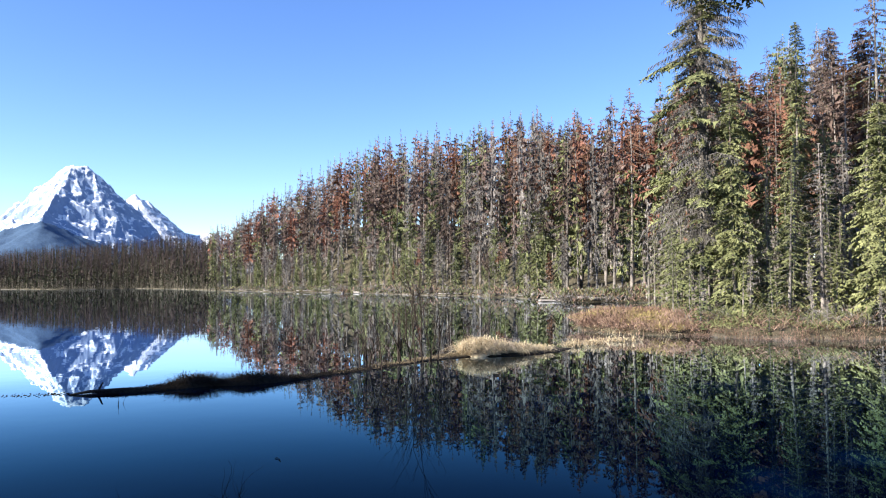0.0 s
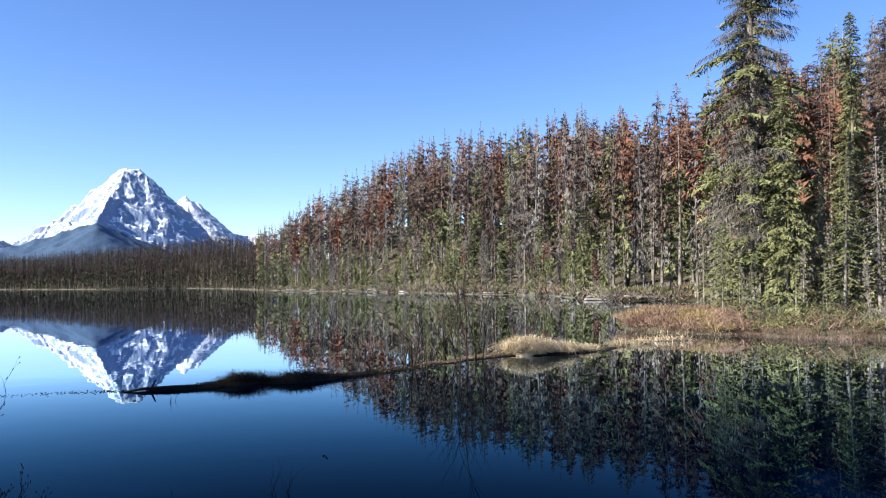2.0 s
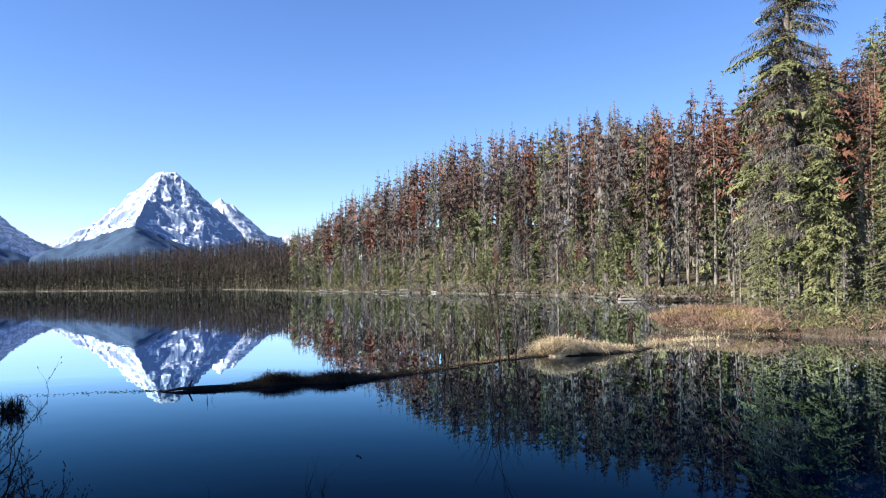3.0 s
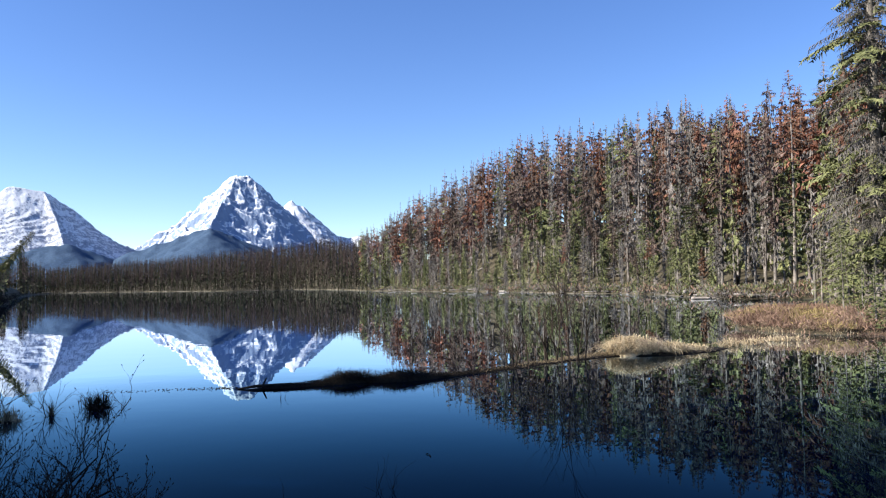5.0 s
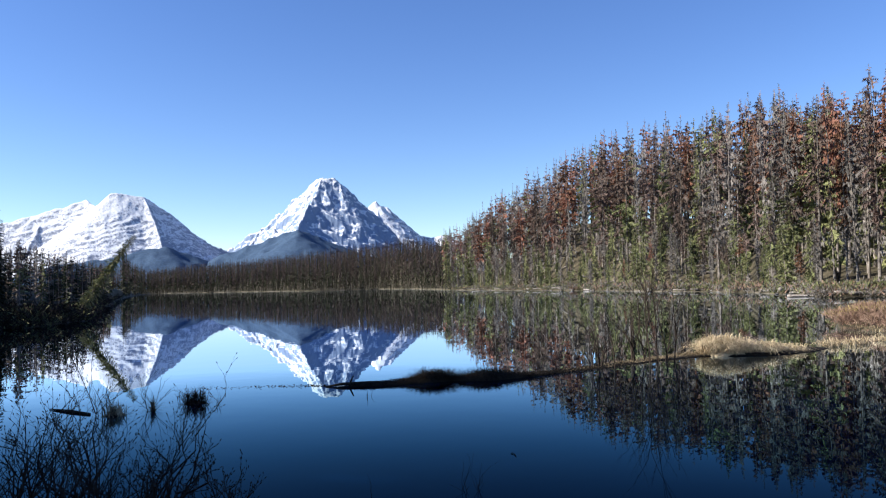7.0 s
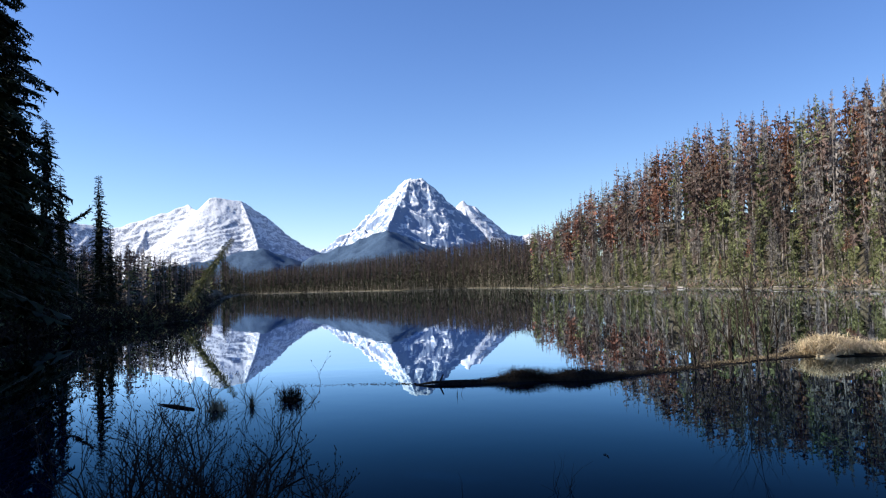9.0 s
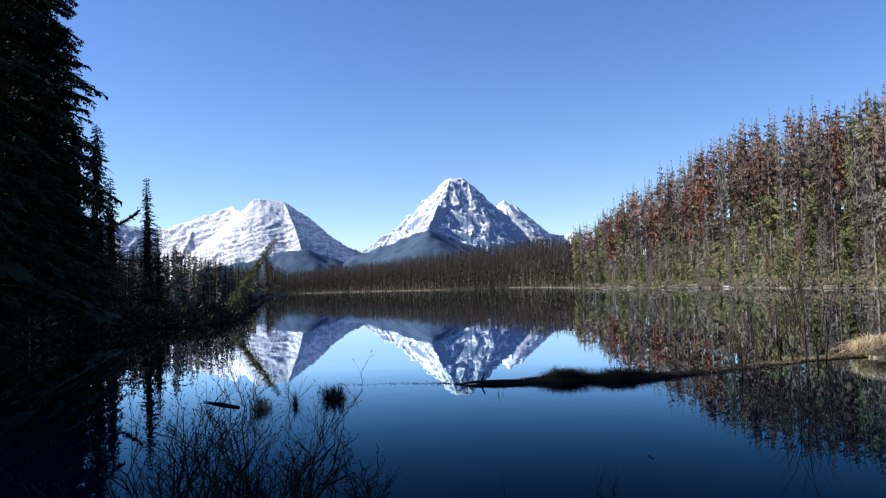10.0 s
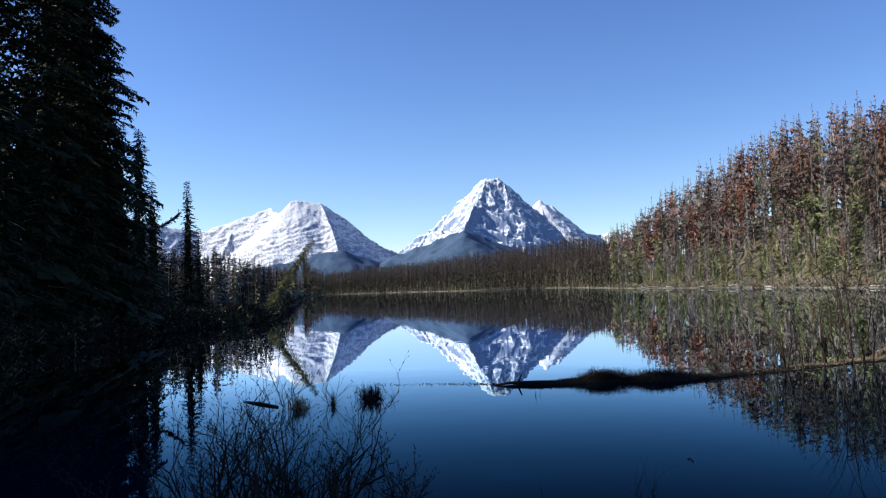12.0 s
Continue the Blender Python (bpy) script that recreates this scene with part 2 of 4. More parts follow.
class Geo:
    """Gathers corners, faces and a material slot for each face."""

    def __init__(self):
        self.v, self.f, self.m = [], [], []

    def add(self, verts, faces, slot=0):
        k = len(self.v)
        self.v += [tuple(p) for p in verts]
        self.f += [tuple(i + k for i in f) for f in faces]
        self.m += [slot] * len(faces)

    def tube(self, path, radii, sides=5, slot=0):
        ring = []
        n = len(path)
        for i, p in enumerate(path):
            p = Vector(p)
            ahead = (Vector(path[min(i + 1, n - 1)]) - Vector(path[max(i - 1, 0)])).normalized()
            a = ahead.orthogonal().normalized()
            b = ahead.cross(a)
            ring += [p + radii[i] * (math.cos(6.2832 * k / sides) * a + math.sin(6.2832 * k / sides) * b) for k in range(sides)]
        faces = [(i * sides + k, i * sides + (k + 1) % sides, (i + 1) * sides + (k + 1) % sides, (i + 1) * sides + k)
                 for i in range(n - 1) for k in range(sides)]
        faces += [tuple(range(sides))[::-1], tuple((n - 1) * sides + k for k in range(sides))]
        self.add(ring, faces, slot)

    def spray(self, p, way, length, width, slot=0, rng=random):
        """A sprig of needles."""
        side = way.orthogonal().normalized()
        side.rotate(Matrix.Rotation(rng.uniform(0, 6.28), 3, way))
        tip = p + way * length
        if rng.random() < 0.5:
            self.add((p - side * width, p + side * width, tip), ((0, 1, 2),), slot)
        else:
            self.add((p, tip + side * width, tip - side * width * 0.6), ((0, 1, 2),), slot)

    def mesh(self, name, mats, shade=False):
        me = bpy.data.meshes.new(name)
        me.from_pydata(self.v, [], self.f)
        for m in mats:
            me.materials.append(m)
        if len(mats) > 1:
            me.polygons.foreach_set("material_index", self.m)
        if shade:
            me.polygons.foreach_set("use_smooth", [True] * len(self.f))
        me.update()
        return me


def part(name, geo, mats, parent=None, label="", shade=False):
    ob = new(name, geo.mesh(name, mats, shade))
    ob.parent = parent
    return tagged(ob, label)


def ground():
    """One sheet out to the horizon, with the lake's bed in it."""
    azs = list(np.concatenate([np.arange(-180, -76, 6), np.arange(-75, -40, 1.0), np.arange(-40, -10.4, 0.4), np.arange(-10.4, -8.6, 0.07), np.arange(-8.6, 60, 0.4), np.arange(60, 125, 1.5), np.arange(126, 180, 6)]))
    steps = [0, 0.4, 0.8, 1.3, 2, 3, 4, 6, 8, 9.5, 11, 12.5, 14, 18, 22, 27, 32, 35, 38, 41, 45, 55, 70, 90, 115, 145, 180, 240, 400, 900, 2000, 4200]
    g = Geo()
    rows = []
    for az in azs:
        s0 = shore(az)
        ds = [0.3, 1.5, 2.6] + [2.6 + (s0 - 2.6) * k for k in (0.03, 0.08, 0.15, 0.3, 0.5, 0.7, 0.9, 0.97)] + [s0 + s for s in steps]
        rows.append([tuple(place(az, d, ground_z(az, d))) for d in ds])
    n, w = len(rows), len(rows[0])
    g.v = [p for r in rows for p in r]
    g.f = [(i * w + j, ((i + 1) % n) * w + j, ((i + 1) % n) * w + j + 1, i * w + j + 1) for i in range(n) for j in range(w - 1)]
    g.f.append(tuple(i * w for i in range(n))[::-1])
    g.m = [0] * len(g.f)
    tagged(part("ground", g, [M_GROUND], shade=True), "dry mossy forest floor sloping down to a gravelly lake shore", "ground", kind="structure")


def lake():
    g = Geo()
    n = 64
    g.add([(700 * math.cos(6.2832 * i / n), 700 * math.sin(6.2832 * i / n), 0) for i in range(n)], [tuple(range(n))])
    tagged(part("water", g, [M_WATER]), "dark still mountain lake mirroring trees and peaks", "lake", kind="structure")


ground()
lake()


# ---- mountains ----
def mountain(name, label, ridges, az_from, az_to, near, far, step, fall, rough, mat, seed, period=60.0, shelf=0.0, dip=0.0):
    """A massif from its crest lines: corners as (azimuth, elevation angle, metres behind the mean distance)."""
    lines = []
    for ridge in ridges:
        pts = []
        for az, el, back in ridge:
            d = MOUNTAIN_D + back
            q = place(az, d)
            pts.append((q.x, q.y, math.tan(radians(el)) * d + EYE))
        lines += list(zip(pts[:-1], pts[1:]))
    azs = np.radians(np.arange(az_from, az_to, math.degrees(step / MOUNTAIN_D)))
    ds = MOUNTAIN_D + np.arange(near, far, step * 1.3)
    A, D = np.meshgrid(azs, ds, indexing="ij")
    X, Y = -D * np.sin(A), D * np.cos(A)
    Z = np.full(X.shape, -400.0)
    for (x0, y0, z0), (x1, y1, z1) in lines:
        ux, uy = x1 - x0, y1 - y0
        t = np.clip(((X - x0) * ux + (Y - y0) * uy) / (ux * ux + uy * uy), 0, 1)
        gap = np.hypot(X - x0 - t * ux, Y - y0 - t * uy)
        Z = np.maximum(Z, z0 + t * (z1 - z0) - fall * gap + 0.00045 * np.minimum(gap, 600) ** 2 * 0.6)
    mid = radians((az_from + az_to) / 2)
    wave = np.array([noise.noise(Vector((x * 0.006 + seed, y * 0.006, z * 0.006))) for x, y, z in zip(X.flat, Y.flat, Z.flat)]).reshape(X.shape)
    W = (Z + dip * (X * math.cos(mid) + Y * math.sin(mid)) + 30 * wave) * 6.2832 / period
    Z = Z + shelf * (np.sin(W) + 0.5 * np.sin(2.37 * W + 1)) * np.clip(0.6 + wave * 1.6, 0, 1.4)  # ledges of the rock layers
    flat = [noise.ridged_multi_fractal(Vector((x * 0.012 + seed, y * 0.012, z * 0.004)), 0.95, 2.1, 7, 1.0, 2.0) for x, y, z in zip(X.flat, Y.flat, Z.flat)]
    N = np.array(flat).reshape(X.shape)
    Z = Z + rough * (N - N.mean() + 0.25) * np.clip((Z + 150) / 300, 0.2, 1)
    g = Geo()
    na, nd = X.shape
    g.v = list(zip(X.ravel().tolist(), Y.ravel().tolist(), Z.ravel().tolist()))
    g.f = [(i * nd + j, i * nd + j + 1, (i + 1) * nd + j + 1, (i + 1) * nd + j) for i in range(na - 1) for j in range(nd - 1)]
    g.m = [0] * len(g.f)
    tagged(part(name, g, [mat], shade=True), label, "mountain", kind="structure")


MOUNTAIN_D = 4000.0
mountain("mountain", "steep pyramid peak with snow and bare grey rock tinted blue for haze", [
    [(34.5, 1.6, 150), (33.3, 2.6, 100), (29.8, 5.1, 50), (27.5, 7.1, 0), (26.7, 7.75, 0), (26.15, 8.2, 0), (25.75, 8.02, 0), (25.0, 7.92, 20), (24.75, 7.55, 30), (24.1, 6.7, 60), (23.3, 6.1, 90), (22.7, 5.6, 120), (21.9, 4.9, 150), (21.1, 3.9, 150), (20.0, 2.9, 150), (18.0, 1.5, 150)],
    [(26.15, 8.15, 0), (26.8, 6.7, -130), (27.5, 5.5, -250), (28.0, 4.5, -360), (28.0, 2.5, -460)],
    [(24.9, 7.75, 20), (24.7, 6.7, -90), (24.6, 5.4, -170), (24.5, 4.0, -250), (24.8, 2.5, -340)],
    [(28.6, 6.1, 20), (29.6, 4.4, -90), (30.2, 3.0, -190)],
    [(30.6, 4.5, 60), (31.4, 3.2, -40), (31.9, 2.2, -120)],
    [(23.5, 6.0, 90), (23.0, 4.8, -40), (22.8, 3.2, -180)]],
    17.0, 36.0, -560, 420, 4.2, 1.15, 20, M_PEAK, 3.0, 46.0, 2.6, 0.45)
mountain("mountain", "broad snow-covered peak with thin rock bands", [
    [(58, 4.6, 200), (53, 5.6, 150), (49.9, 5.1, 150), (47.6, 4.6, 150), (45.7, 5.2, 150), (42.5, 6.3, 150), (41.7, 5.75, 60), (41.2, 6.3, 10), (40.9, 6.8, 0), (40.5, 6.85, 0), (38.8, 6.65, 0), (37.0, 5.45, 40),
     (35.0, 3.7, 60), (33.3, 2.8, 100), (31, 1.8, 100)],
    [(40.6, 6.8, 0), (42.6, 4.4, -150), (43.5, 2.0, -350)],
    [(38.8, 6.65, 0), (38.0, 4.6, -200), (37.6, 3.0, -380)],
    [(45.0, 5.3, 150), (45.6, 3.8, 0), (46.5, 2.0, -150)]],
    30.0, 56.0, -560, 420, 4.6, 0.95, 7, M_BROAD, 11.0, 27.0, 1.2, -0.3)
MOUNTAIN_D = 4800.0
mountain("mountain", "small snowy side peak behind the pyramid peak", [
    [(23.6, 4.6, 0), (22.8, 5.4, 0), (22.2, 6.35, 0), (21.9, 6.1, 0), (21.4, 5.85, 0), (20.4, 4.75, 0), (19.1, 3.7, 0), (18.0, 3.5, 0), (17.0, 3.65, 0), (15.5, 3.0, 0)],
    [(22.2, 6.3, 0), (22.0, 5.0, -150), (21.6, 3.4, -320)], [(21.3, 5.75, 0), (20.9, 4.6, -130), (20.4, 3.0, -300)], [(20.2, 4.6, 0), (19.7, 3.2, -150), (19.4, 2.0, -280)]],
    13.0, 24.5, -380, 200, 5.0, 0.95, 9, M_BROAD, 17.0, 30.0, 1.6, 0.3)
MOUNTAIN_D = 3300.0
mountain("foothill", "green wooded spur below the snow line, tinted blue for haze", [
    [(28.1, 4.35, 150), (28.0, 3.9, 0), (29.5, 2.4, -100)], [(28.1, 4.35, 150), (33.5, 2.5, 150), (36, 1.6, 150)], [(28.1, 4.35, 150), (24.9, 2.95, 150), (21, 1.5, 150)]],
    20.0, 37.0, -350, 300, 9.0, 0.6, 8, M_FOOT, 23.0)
mountain("foothill", "green wooded slope under a snowy peak, tinted blue for haze", [
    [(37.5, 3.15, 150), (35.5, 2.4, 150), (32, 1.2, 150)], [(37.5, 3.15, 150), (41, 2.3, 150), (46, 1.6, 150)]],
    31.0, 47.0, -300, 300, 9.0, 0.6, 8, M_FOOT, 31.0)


# ---- trees ----
def feather(g, root, way, length, width, fingers, slot, rng, roll=0.0, hang=0.35, gap=1.0, sag=0.12):
    """A spray of needles or twigs: fingers along both sides of a spine, hanging a little."""
    side = Vector((way.y, -way.x, 0))
    side = side.normalized() if side.length > 0.05 else Vector((1, 0, 0))
    side.rotate(Matrix.Rotation(roll, 3, way))

    def spine(t):
        return root + way * length * t - Vector((0, 0, sag * length * t * t))

    verts, faces = [], []
    for i in range(fingers):
        t = (i + rng.uniform(-0.3, 0.3)) / fingers
        a, b = spine(t), spine(t + gap * rng.uniform(0.6, 1.2) / fingers)
        for k in (-1, 1):
            w = width * (0.55 + 0.9 * t * (1.35 - t)) * rng.uniform(0.5, 1.25)
            drop = hang * rng.uniform(0.1, 1.6)
            tip = spine(t + rng.uniform(0.5, 1.0) * w / length) + (side * k - Vector((0, 0, drop))) * (w / (1 + 0.5 * drop))
            faces.append((len(verts), len(verts) + 1, len(verts) + 2))
            verts += [a, b, tip]
    g.add(verts, faces, slot)


# how each crown colour grows: width against length, fullness of the fingers, hang
GROWTH = [(0.24, 1.1, 0.5), (0.25, 1.1, 1.2), (0.24, 0.45, 1.3), (0.25, 0.85, 1.2), (0.28, 1.3, 0.5), (0.24, 1.1, 0.6)]


def conifer(height, reach, bare, boughs, fingers, slots, rng, subs=0, ragged=0.35, droop=0.25, thick=0.013, stems=0, power=0.8, column=False, sides=7, gaps=-0.28, heart=2):
    """A trunk and a crown of boughs. slots: a function of height 0..1 giving the crown's material slot; column: a pine's even, blunt crown; gaps: how much of the crown is missing."""
    trunk, crown = Geo(), Geo()
    bend = rng.uniform(-0.02, 0.02) * height, rng.uniform(-0.02, 0.02) * height
    seed = rng.uniform(0, 900)

    def axis(u):
        return Vector((bend[0] * math.sin(u * 2.4), bend[1] * math.sin(u * 2.0), u * height))

    us = [0, 0.02, 0.1, 0.25, 0.45, 0.7, 0.9, 1.0]
    base = height * thick
    trunk.tube([axis(u) - Vector((0, 0, 0.3 if u == 0 else 0)) for u in us],
               [base * (1.35 if u == 0 else 1) * (1 - u * 0.93) for u in us], sides)
    turn = rng.uniform(0, 6.28)
    for i in range(boughs):
        u = bare + (1 - bare) * ((i + rng.random()) / boughs) ** 0.93
        turn += 2.399 + rng.uniform(-0.5, 0.5)
        k = (1 - u) / (1 - bare)
        lump = noise.noise(Vector((1.1 * math.cos(turn) + seed, 1.1 * math.sin(turn), u * height * 0.42)))
        if lump < gaps and k > 0.06:
            continue
        if column:
            shape = min(1.0, 0.06 + 4.2 * k) ** 0.8 * (0.72 + 0.28 * math.sin(3.0 * min(1, k * 1.15)))
        else:
            shape = 0.03 + 0.97 * k ** power * min(1.0, 0.45 + k * 4)
        size = reach * shape * rng.uniform(1 - ragged, 1 + ragged * 0.45) * (1 + 0.7 * lump)
        rise = -droop + 0.95 * max(0, u - 0.62) + rng.uniform(-0.2, 0.2)
        way = Vector((math.cos(turn), math.sin(turn), rise)).normalized()
        slot = slots(u + rng.uniform(-0.06, 0.06))
        wide, full, hang = GROWTH[slot]
        root = axis(u)
        if stems:
            tip = root + way * size - Vector((0, 0, 0.1 * size))
            crown.tube([root, root + way * size * 0.5 + Vector((0, 0, 0.01 * size)), tip], [0.02 * size ** 0.5, 0.011 * size ** 0.5, 0.004], 3, stems - 1)
        core = min(size, 0.45 if subs else 0.85)
        for j in range(heart):  # the dense inside of the crown
            out = Matrix.Rotation(rng.uniform(-0.9, 0.9), 3, "Z") @ way
            p = root + out * size * rng.uniform(0.0, 0.25) - Vector((0, 0, rng.uniform(0, 0.3)))
            q = p + out * core * rng.uniform(0.25, 0.45)
            crown.add((p, q, p.lerp(q, rng.uniform(0.2, 0.8)) - Vector((0, 0, core * rng.uniform(0.35, 0.7)))), ((0, 1, 2),), slot)
        if not subs:
            feather(crown, root, way, size, wide * size + 0.1, fingers, slot, rng, rng.uniform(-0.5, 0.5), hang, full)
            feather(crown, root + way * size * 0.15, way, size * 0.8, wide * size * 0.8 + 0.08, max(2, fingers - 1), slot, rng, 1.2 + rng.uniform(-0.4, 0.4), 0.1, full)
            continue
        feather(crown, root + way * size * 0.25, way, size * 0.8, 0.15 * size, fingers * 2, slot, rng, rng.uniform(-0.4, 0.4), hang, full)
        for j in range(subs):
            t = 0.15 + 0.75 * (j + rng.random()) / subs
            swing = (1 if j % 2 else -1) * rng.uniform(0.45, 1.05)
            out = Matrix.Rotation(swing, 3, "Z") @ way
            out.z += rng.uniform(-0.35, 0.2) - (0.5 * rng.random() if slot == Y_ else 0)
            long = (0.18 + 0.3 * size * (1.1 - 0.7 * t)) * rng.uniform(0.7, 1.2)
            feather(crown, root + way * size * t - Vector((0, 0, 0.1 * size * t * t)), out.normalized(), long, wide * long + 0.02, fingers, slot, rng, rng.uniform(-0.9, 0.9), hang, full)
    feather(crown, axis(0.96), Vector((0.02, 0, 1)), height * 0.05, height * 0.006, 4, slots(0.99), rng, 0, -0.4, 0.8, 0)
    return trunk, crown


CROWN_MATS = [M_GREEN, M_RED, M_GREY, M_BROWN, M_SPRUCE_SHADE, M_LIT_GREEN]
G_, R_, Y_, B_, S_, F_ = range(6)


def kind_live(u):
    return G_


def kind_lit(u):
    return F_


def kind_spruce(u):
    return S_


def kind_red(u):
    return R_ if u > 0.35 else Y_


def kind_grey(u):
    return Y_


def kind_brown(u):
    return B_ if u > 0.3 else Y_


def kind_mixed(u):
    return B_ if u > 0.62 else G_ if u > 0.3 else Y_


def kind_red_top(u):
    return R_ if u > 0.6 else G_


# name, label, slots, reach as a share of height, bare stem, boughs, fingers, even crown
KINDS = [
    ("pine_tree", "living lodgepole pine with yellow-green needles", kind_live, 0.082, 0.14, 95, 6, True),
    ("spruce_tree", "narrow living spruce with green boughs to the ground", kind_live, 0.12, 0.03, 120, 6, False),
    ("dead_pine_tree", "beetle-killed pine with rust-red needles", kind_red, 0.074, 0.2, 95, 6, True),
    ("dead_pine_tree", "dead pine, bare grey twigs on a pale trunk", kind_grey, 0.072, 0.12, 105, 6, True),
    ("dead_pine_tree", "dead pine with dull brown needles and grey twigs", kind_brown, 0.074, 0.14, 100, 6, True),
    ("dying_pine_tree", "dying pine, brown top over green lower boughs", kind_mixed, 0.08, 0.1, 100, 6, True),
    ("dying_pine_tree", "dying pine, rusty top over green lower boughs", kind_red_top, 0.08, 0.08, 100, 6, True),
    ("spruce_tree", "blue-green spruce, coloured dark as in shade, boughs to the ground", kind_spruce, 0.12, 0.03, 120, 6, False)]
PINE, SPRUCE, RED, GREY, BROWN, MIXED, RUSTY, DARK = range(8)


def forms(seed, boughs=1.0, subs=0, stems=0, count=3, fingers=0, heart=2):
    """Forms of each kind, 17 m tall."""
    return [[conifer(17, 17 * k[3], k[4], int(k[5] * boughs), k[6] + fingers, k[2], random.Random(seed + 10 * i + v), subs, 0.5,
                     0.38 if i in (SPRUCE, DARK) else 0.3, 0.0085, stems, 0.85, k[7], heart=heart) for v in range(count)]
            for i, k in enumerate(KINDS)]


rng = random.Random(5)
SLOPE, NEAR, BACK, WEST = forms(100, 1.15, heart=3), forms(200, 1.1, 4, 3, 2), forms(400, 0.52, fingers=-3, heart=3), forms(500, 0.45, fingers=-3, heart=5)
MESHES = {}


def tree(kind, variant, x, y, height, group, lean=(0, 0), wide=1.0, sort=SLOPE, tag=""):
    """One tree on the ground at x, y; trees of one kind and form share their meshes."""
    k = KINDS[kind]
    key = id(sort), kind, variant
    if key not in MESHES:
        trunk, crown = sort[kind][variant]
        MESHES[key] = trunk.mesh("trunk", [M_BARK], True), crown.mesh("crown", CROWN_MATS)
    root = new(k[0])
    for name, me in zip(("trunk", "crown"), MESHES[key]):
        new(name, me).parent = root
    s = height / 17
    root.matrix_basis = Matrix.LocRotScale((x, y, ground_at(x, y)), Euler((lean[0], lean[1], rng.uniform(0, 6.28))), (s * wide, s * wide, s))
    return tagged(root, tag or k[1], "tree", group)


def stand(geos, mats, spots):
    """Many trees as one mesh: spots as (geo index, x, y, z, height, turn, width)."""
    vs, fs, ms, at = [], [], [], 0
    arrays = []
    for g in geos:
        tris = [(f[0], f[k], f[k + 1], m) for f, m in zip(g.f, g.m) for k in range(1, len(f) - 1)]
        arrays.append((np.array(g.v), np.array([t[:3] for t in tris]), np.array([t[3] for t in tris])))
    for k, x, y, z, h, a in spots:
        V, F, S = arrays[k]
        c, s, r = math.cos(a), math.sin(a), h / 17
        vs.append(np.stack([(V[:, 0] * c - V[:, 1] * s) * r + x, (V[:, 0] * s + V[:, 1] * c) * r + y, V[:, 2] * r + z], 1))
        fs.append(F + at)
        ms.append(S)
        at += len(V)
    V, F, S = np.concatenate(vs), np.concatenate(fs), np.concatenate(ms)
    me = bpy.data.meshes.new("trees")
    me.vertices.add(len(V))
    me.vertices.foreach_set("co", V.ravel())
    me.loops.add(len(F) * 3)
    me.loops.foreach_set("vertex_index", F.ravel().astype(np.int32))
    me.polygons.add(len(F))
    me.polygons.foreach_set("loop_start", np.arange(0, len(F) * 3, 3, dtype=np.int32))
    for m in mats:
        me.materials.append(m)
    me.polygons.foreach_set("material_index", S.astype(np.int32))
    me.update(calc_edges=True)
    me.validate()
    return me


def scatter(az0, az1, s0, s1, gap, rng, tries=30000):
    """Spots between two bearings and two distances from the shore, no two nearer than gap."""
    cells, out = {}, []
    reach = max(shore(az0 + (az1 - az0) * k / 40) for k in range(41)) + s1
    for _ in range(tries):
        az, s = rng.uniform(az0, az1), rng.uniform(s0, s1)
        d = shore(az) + s
        if rng.random() > d / reach:
            continue
        p = place(az, d)
        key = math.floor(p.x / gap), math.floor(p.y / gap)
        if any((p.x - q.x) ** 2 + (p.y - q.y) ** 2 < gap * gap for a in (-1, 0, 1) for b in (-1, 0, 1) for q in cells.get((key[0] + a, key[1] + b), ())):
            continue
        cells.setdefault(key, []).append(p)
        out.append((az, s, p.x, p.y))
    return out


def pick(rng, weights):
    return rng.choices(range(len(weights)), weights)[0]


# the wooded slope across the bay
spots = scatter(-8.0, 17.1, 8, 48, 2.3, rng)
spots += [(az, s, x, y) for az, s, x, y in scatter(-8.0, 16.9, 0.7, 9, 1.95, rng)]
spots += [(az, s, x, y) for az, s, x, y in scatter(-17, -7.5, 0.5, 75, 2.4, rng, 9000) if math.hypot(x, y) > 68]
def nearness(q):
    """Small for trees that stand near and open to the water."""
    d = math.hypot(q[2], q[3])
    s = d - 70 if q[0] < -7.5 else q[1]
    return 0.35 * s + 0.10 * d - (2 if 8 < s < 16 else 0)


spots.sort(key=nearness)
rest = []
for n_, (az, s, x, y) in enumerate(spots):
    if s < 9:
        kind = pick(rng, (2.4, 3.6, 0.4, 2.6, 1.3, 2, 0.5))
        h = rng.uniform(2.4, 7.2) + s * rng.uniform(0.15, 0.6)
    else:
        kind = pick(rng, (0.6, 0.3, 1.6, 3.2, 3.6, 1.6, 0.6) if az > -4 else (1.2, 0.5, 2.2, 2.8, 2.6, 1.6, 0.9))
        h = rng.triangular(11.5, 20.2, 17) * float(np.interp(az, [14.5, 17.1], [1.03, 0.9]))
    if az < -8:
        h = min(h, (math.tan(radians(float(np.interp(az, [-17, -14, -8], [14.6, 14.2, 12.3])))) * math.hypot(x, y) + EYE - ground_at(x, y)) * rng.uniform(0.88, 1.02))
    if n_ < 300:
        tree(kind, rng.randrange(3), x, y, h, "trees on the slope across the bay", (rng.gauss(0, 0.022), rng.gauss(0, 0.022)), rng.uniform(0.75, 1.35))
    else:
        rest.append((kind * 3 + rng.randrange(3), x, y, ground_at(x, y), h, rng.uniform(0, 6.28)))
for az, s, x, y in scatter(-46, -15, 36, 80, 2.6, rng, 5000):
    rest.append((pick(rng, (2, 1, 1.5, 2, 2, 1, 0.6)) * 3 + rng.randrange(3), x, y, ground_at(x, y), rng.uniform(11, 15), rng.uniform(0, 6.28)))
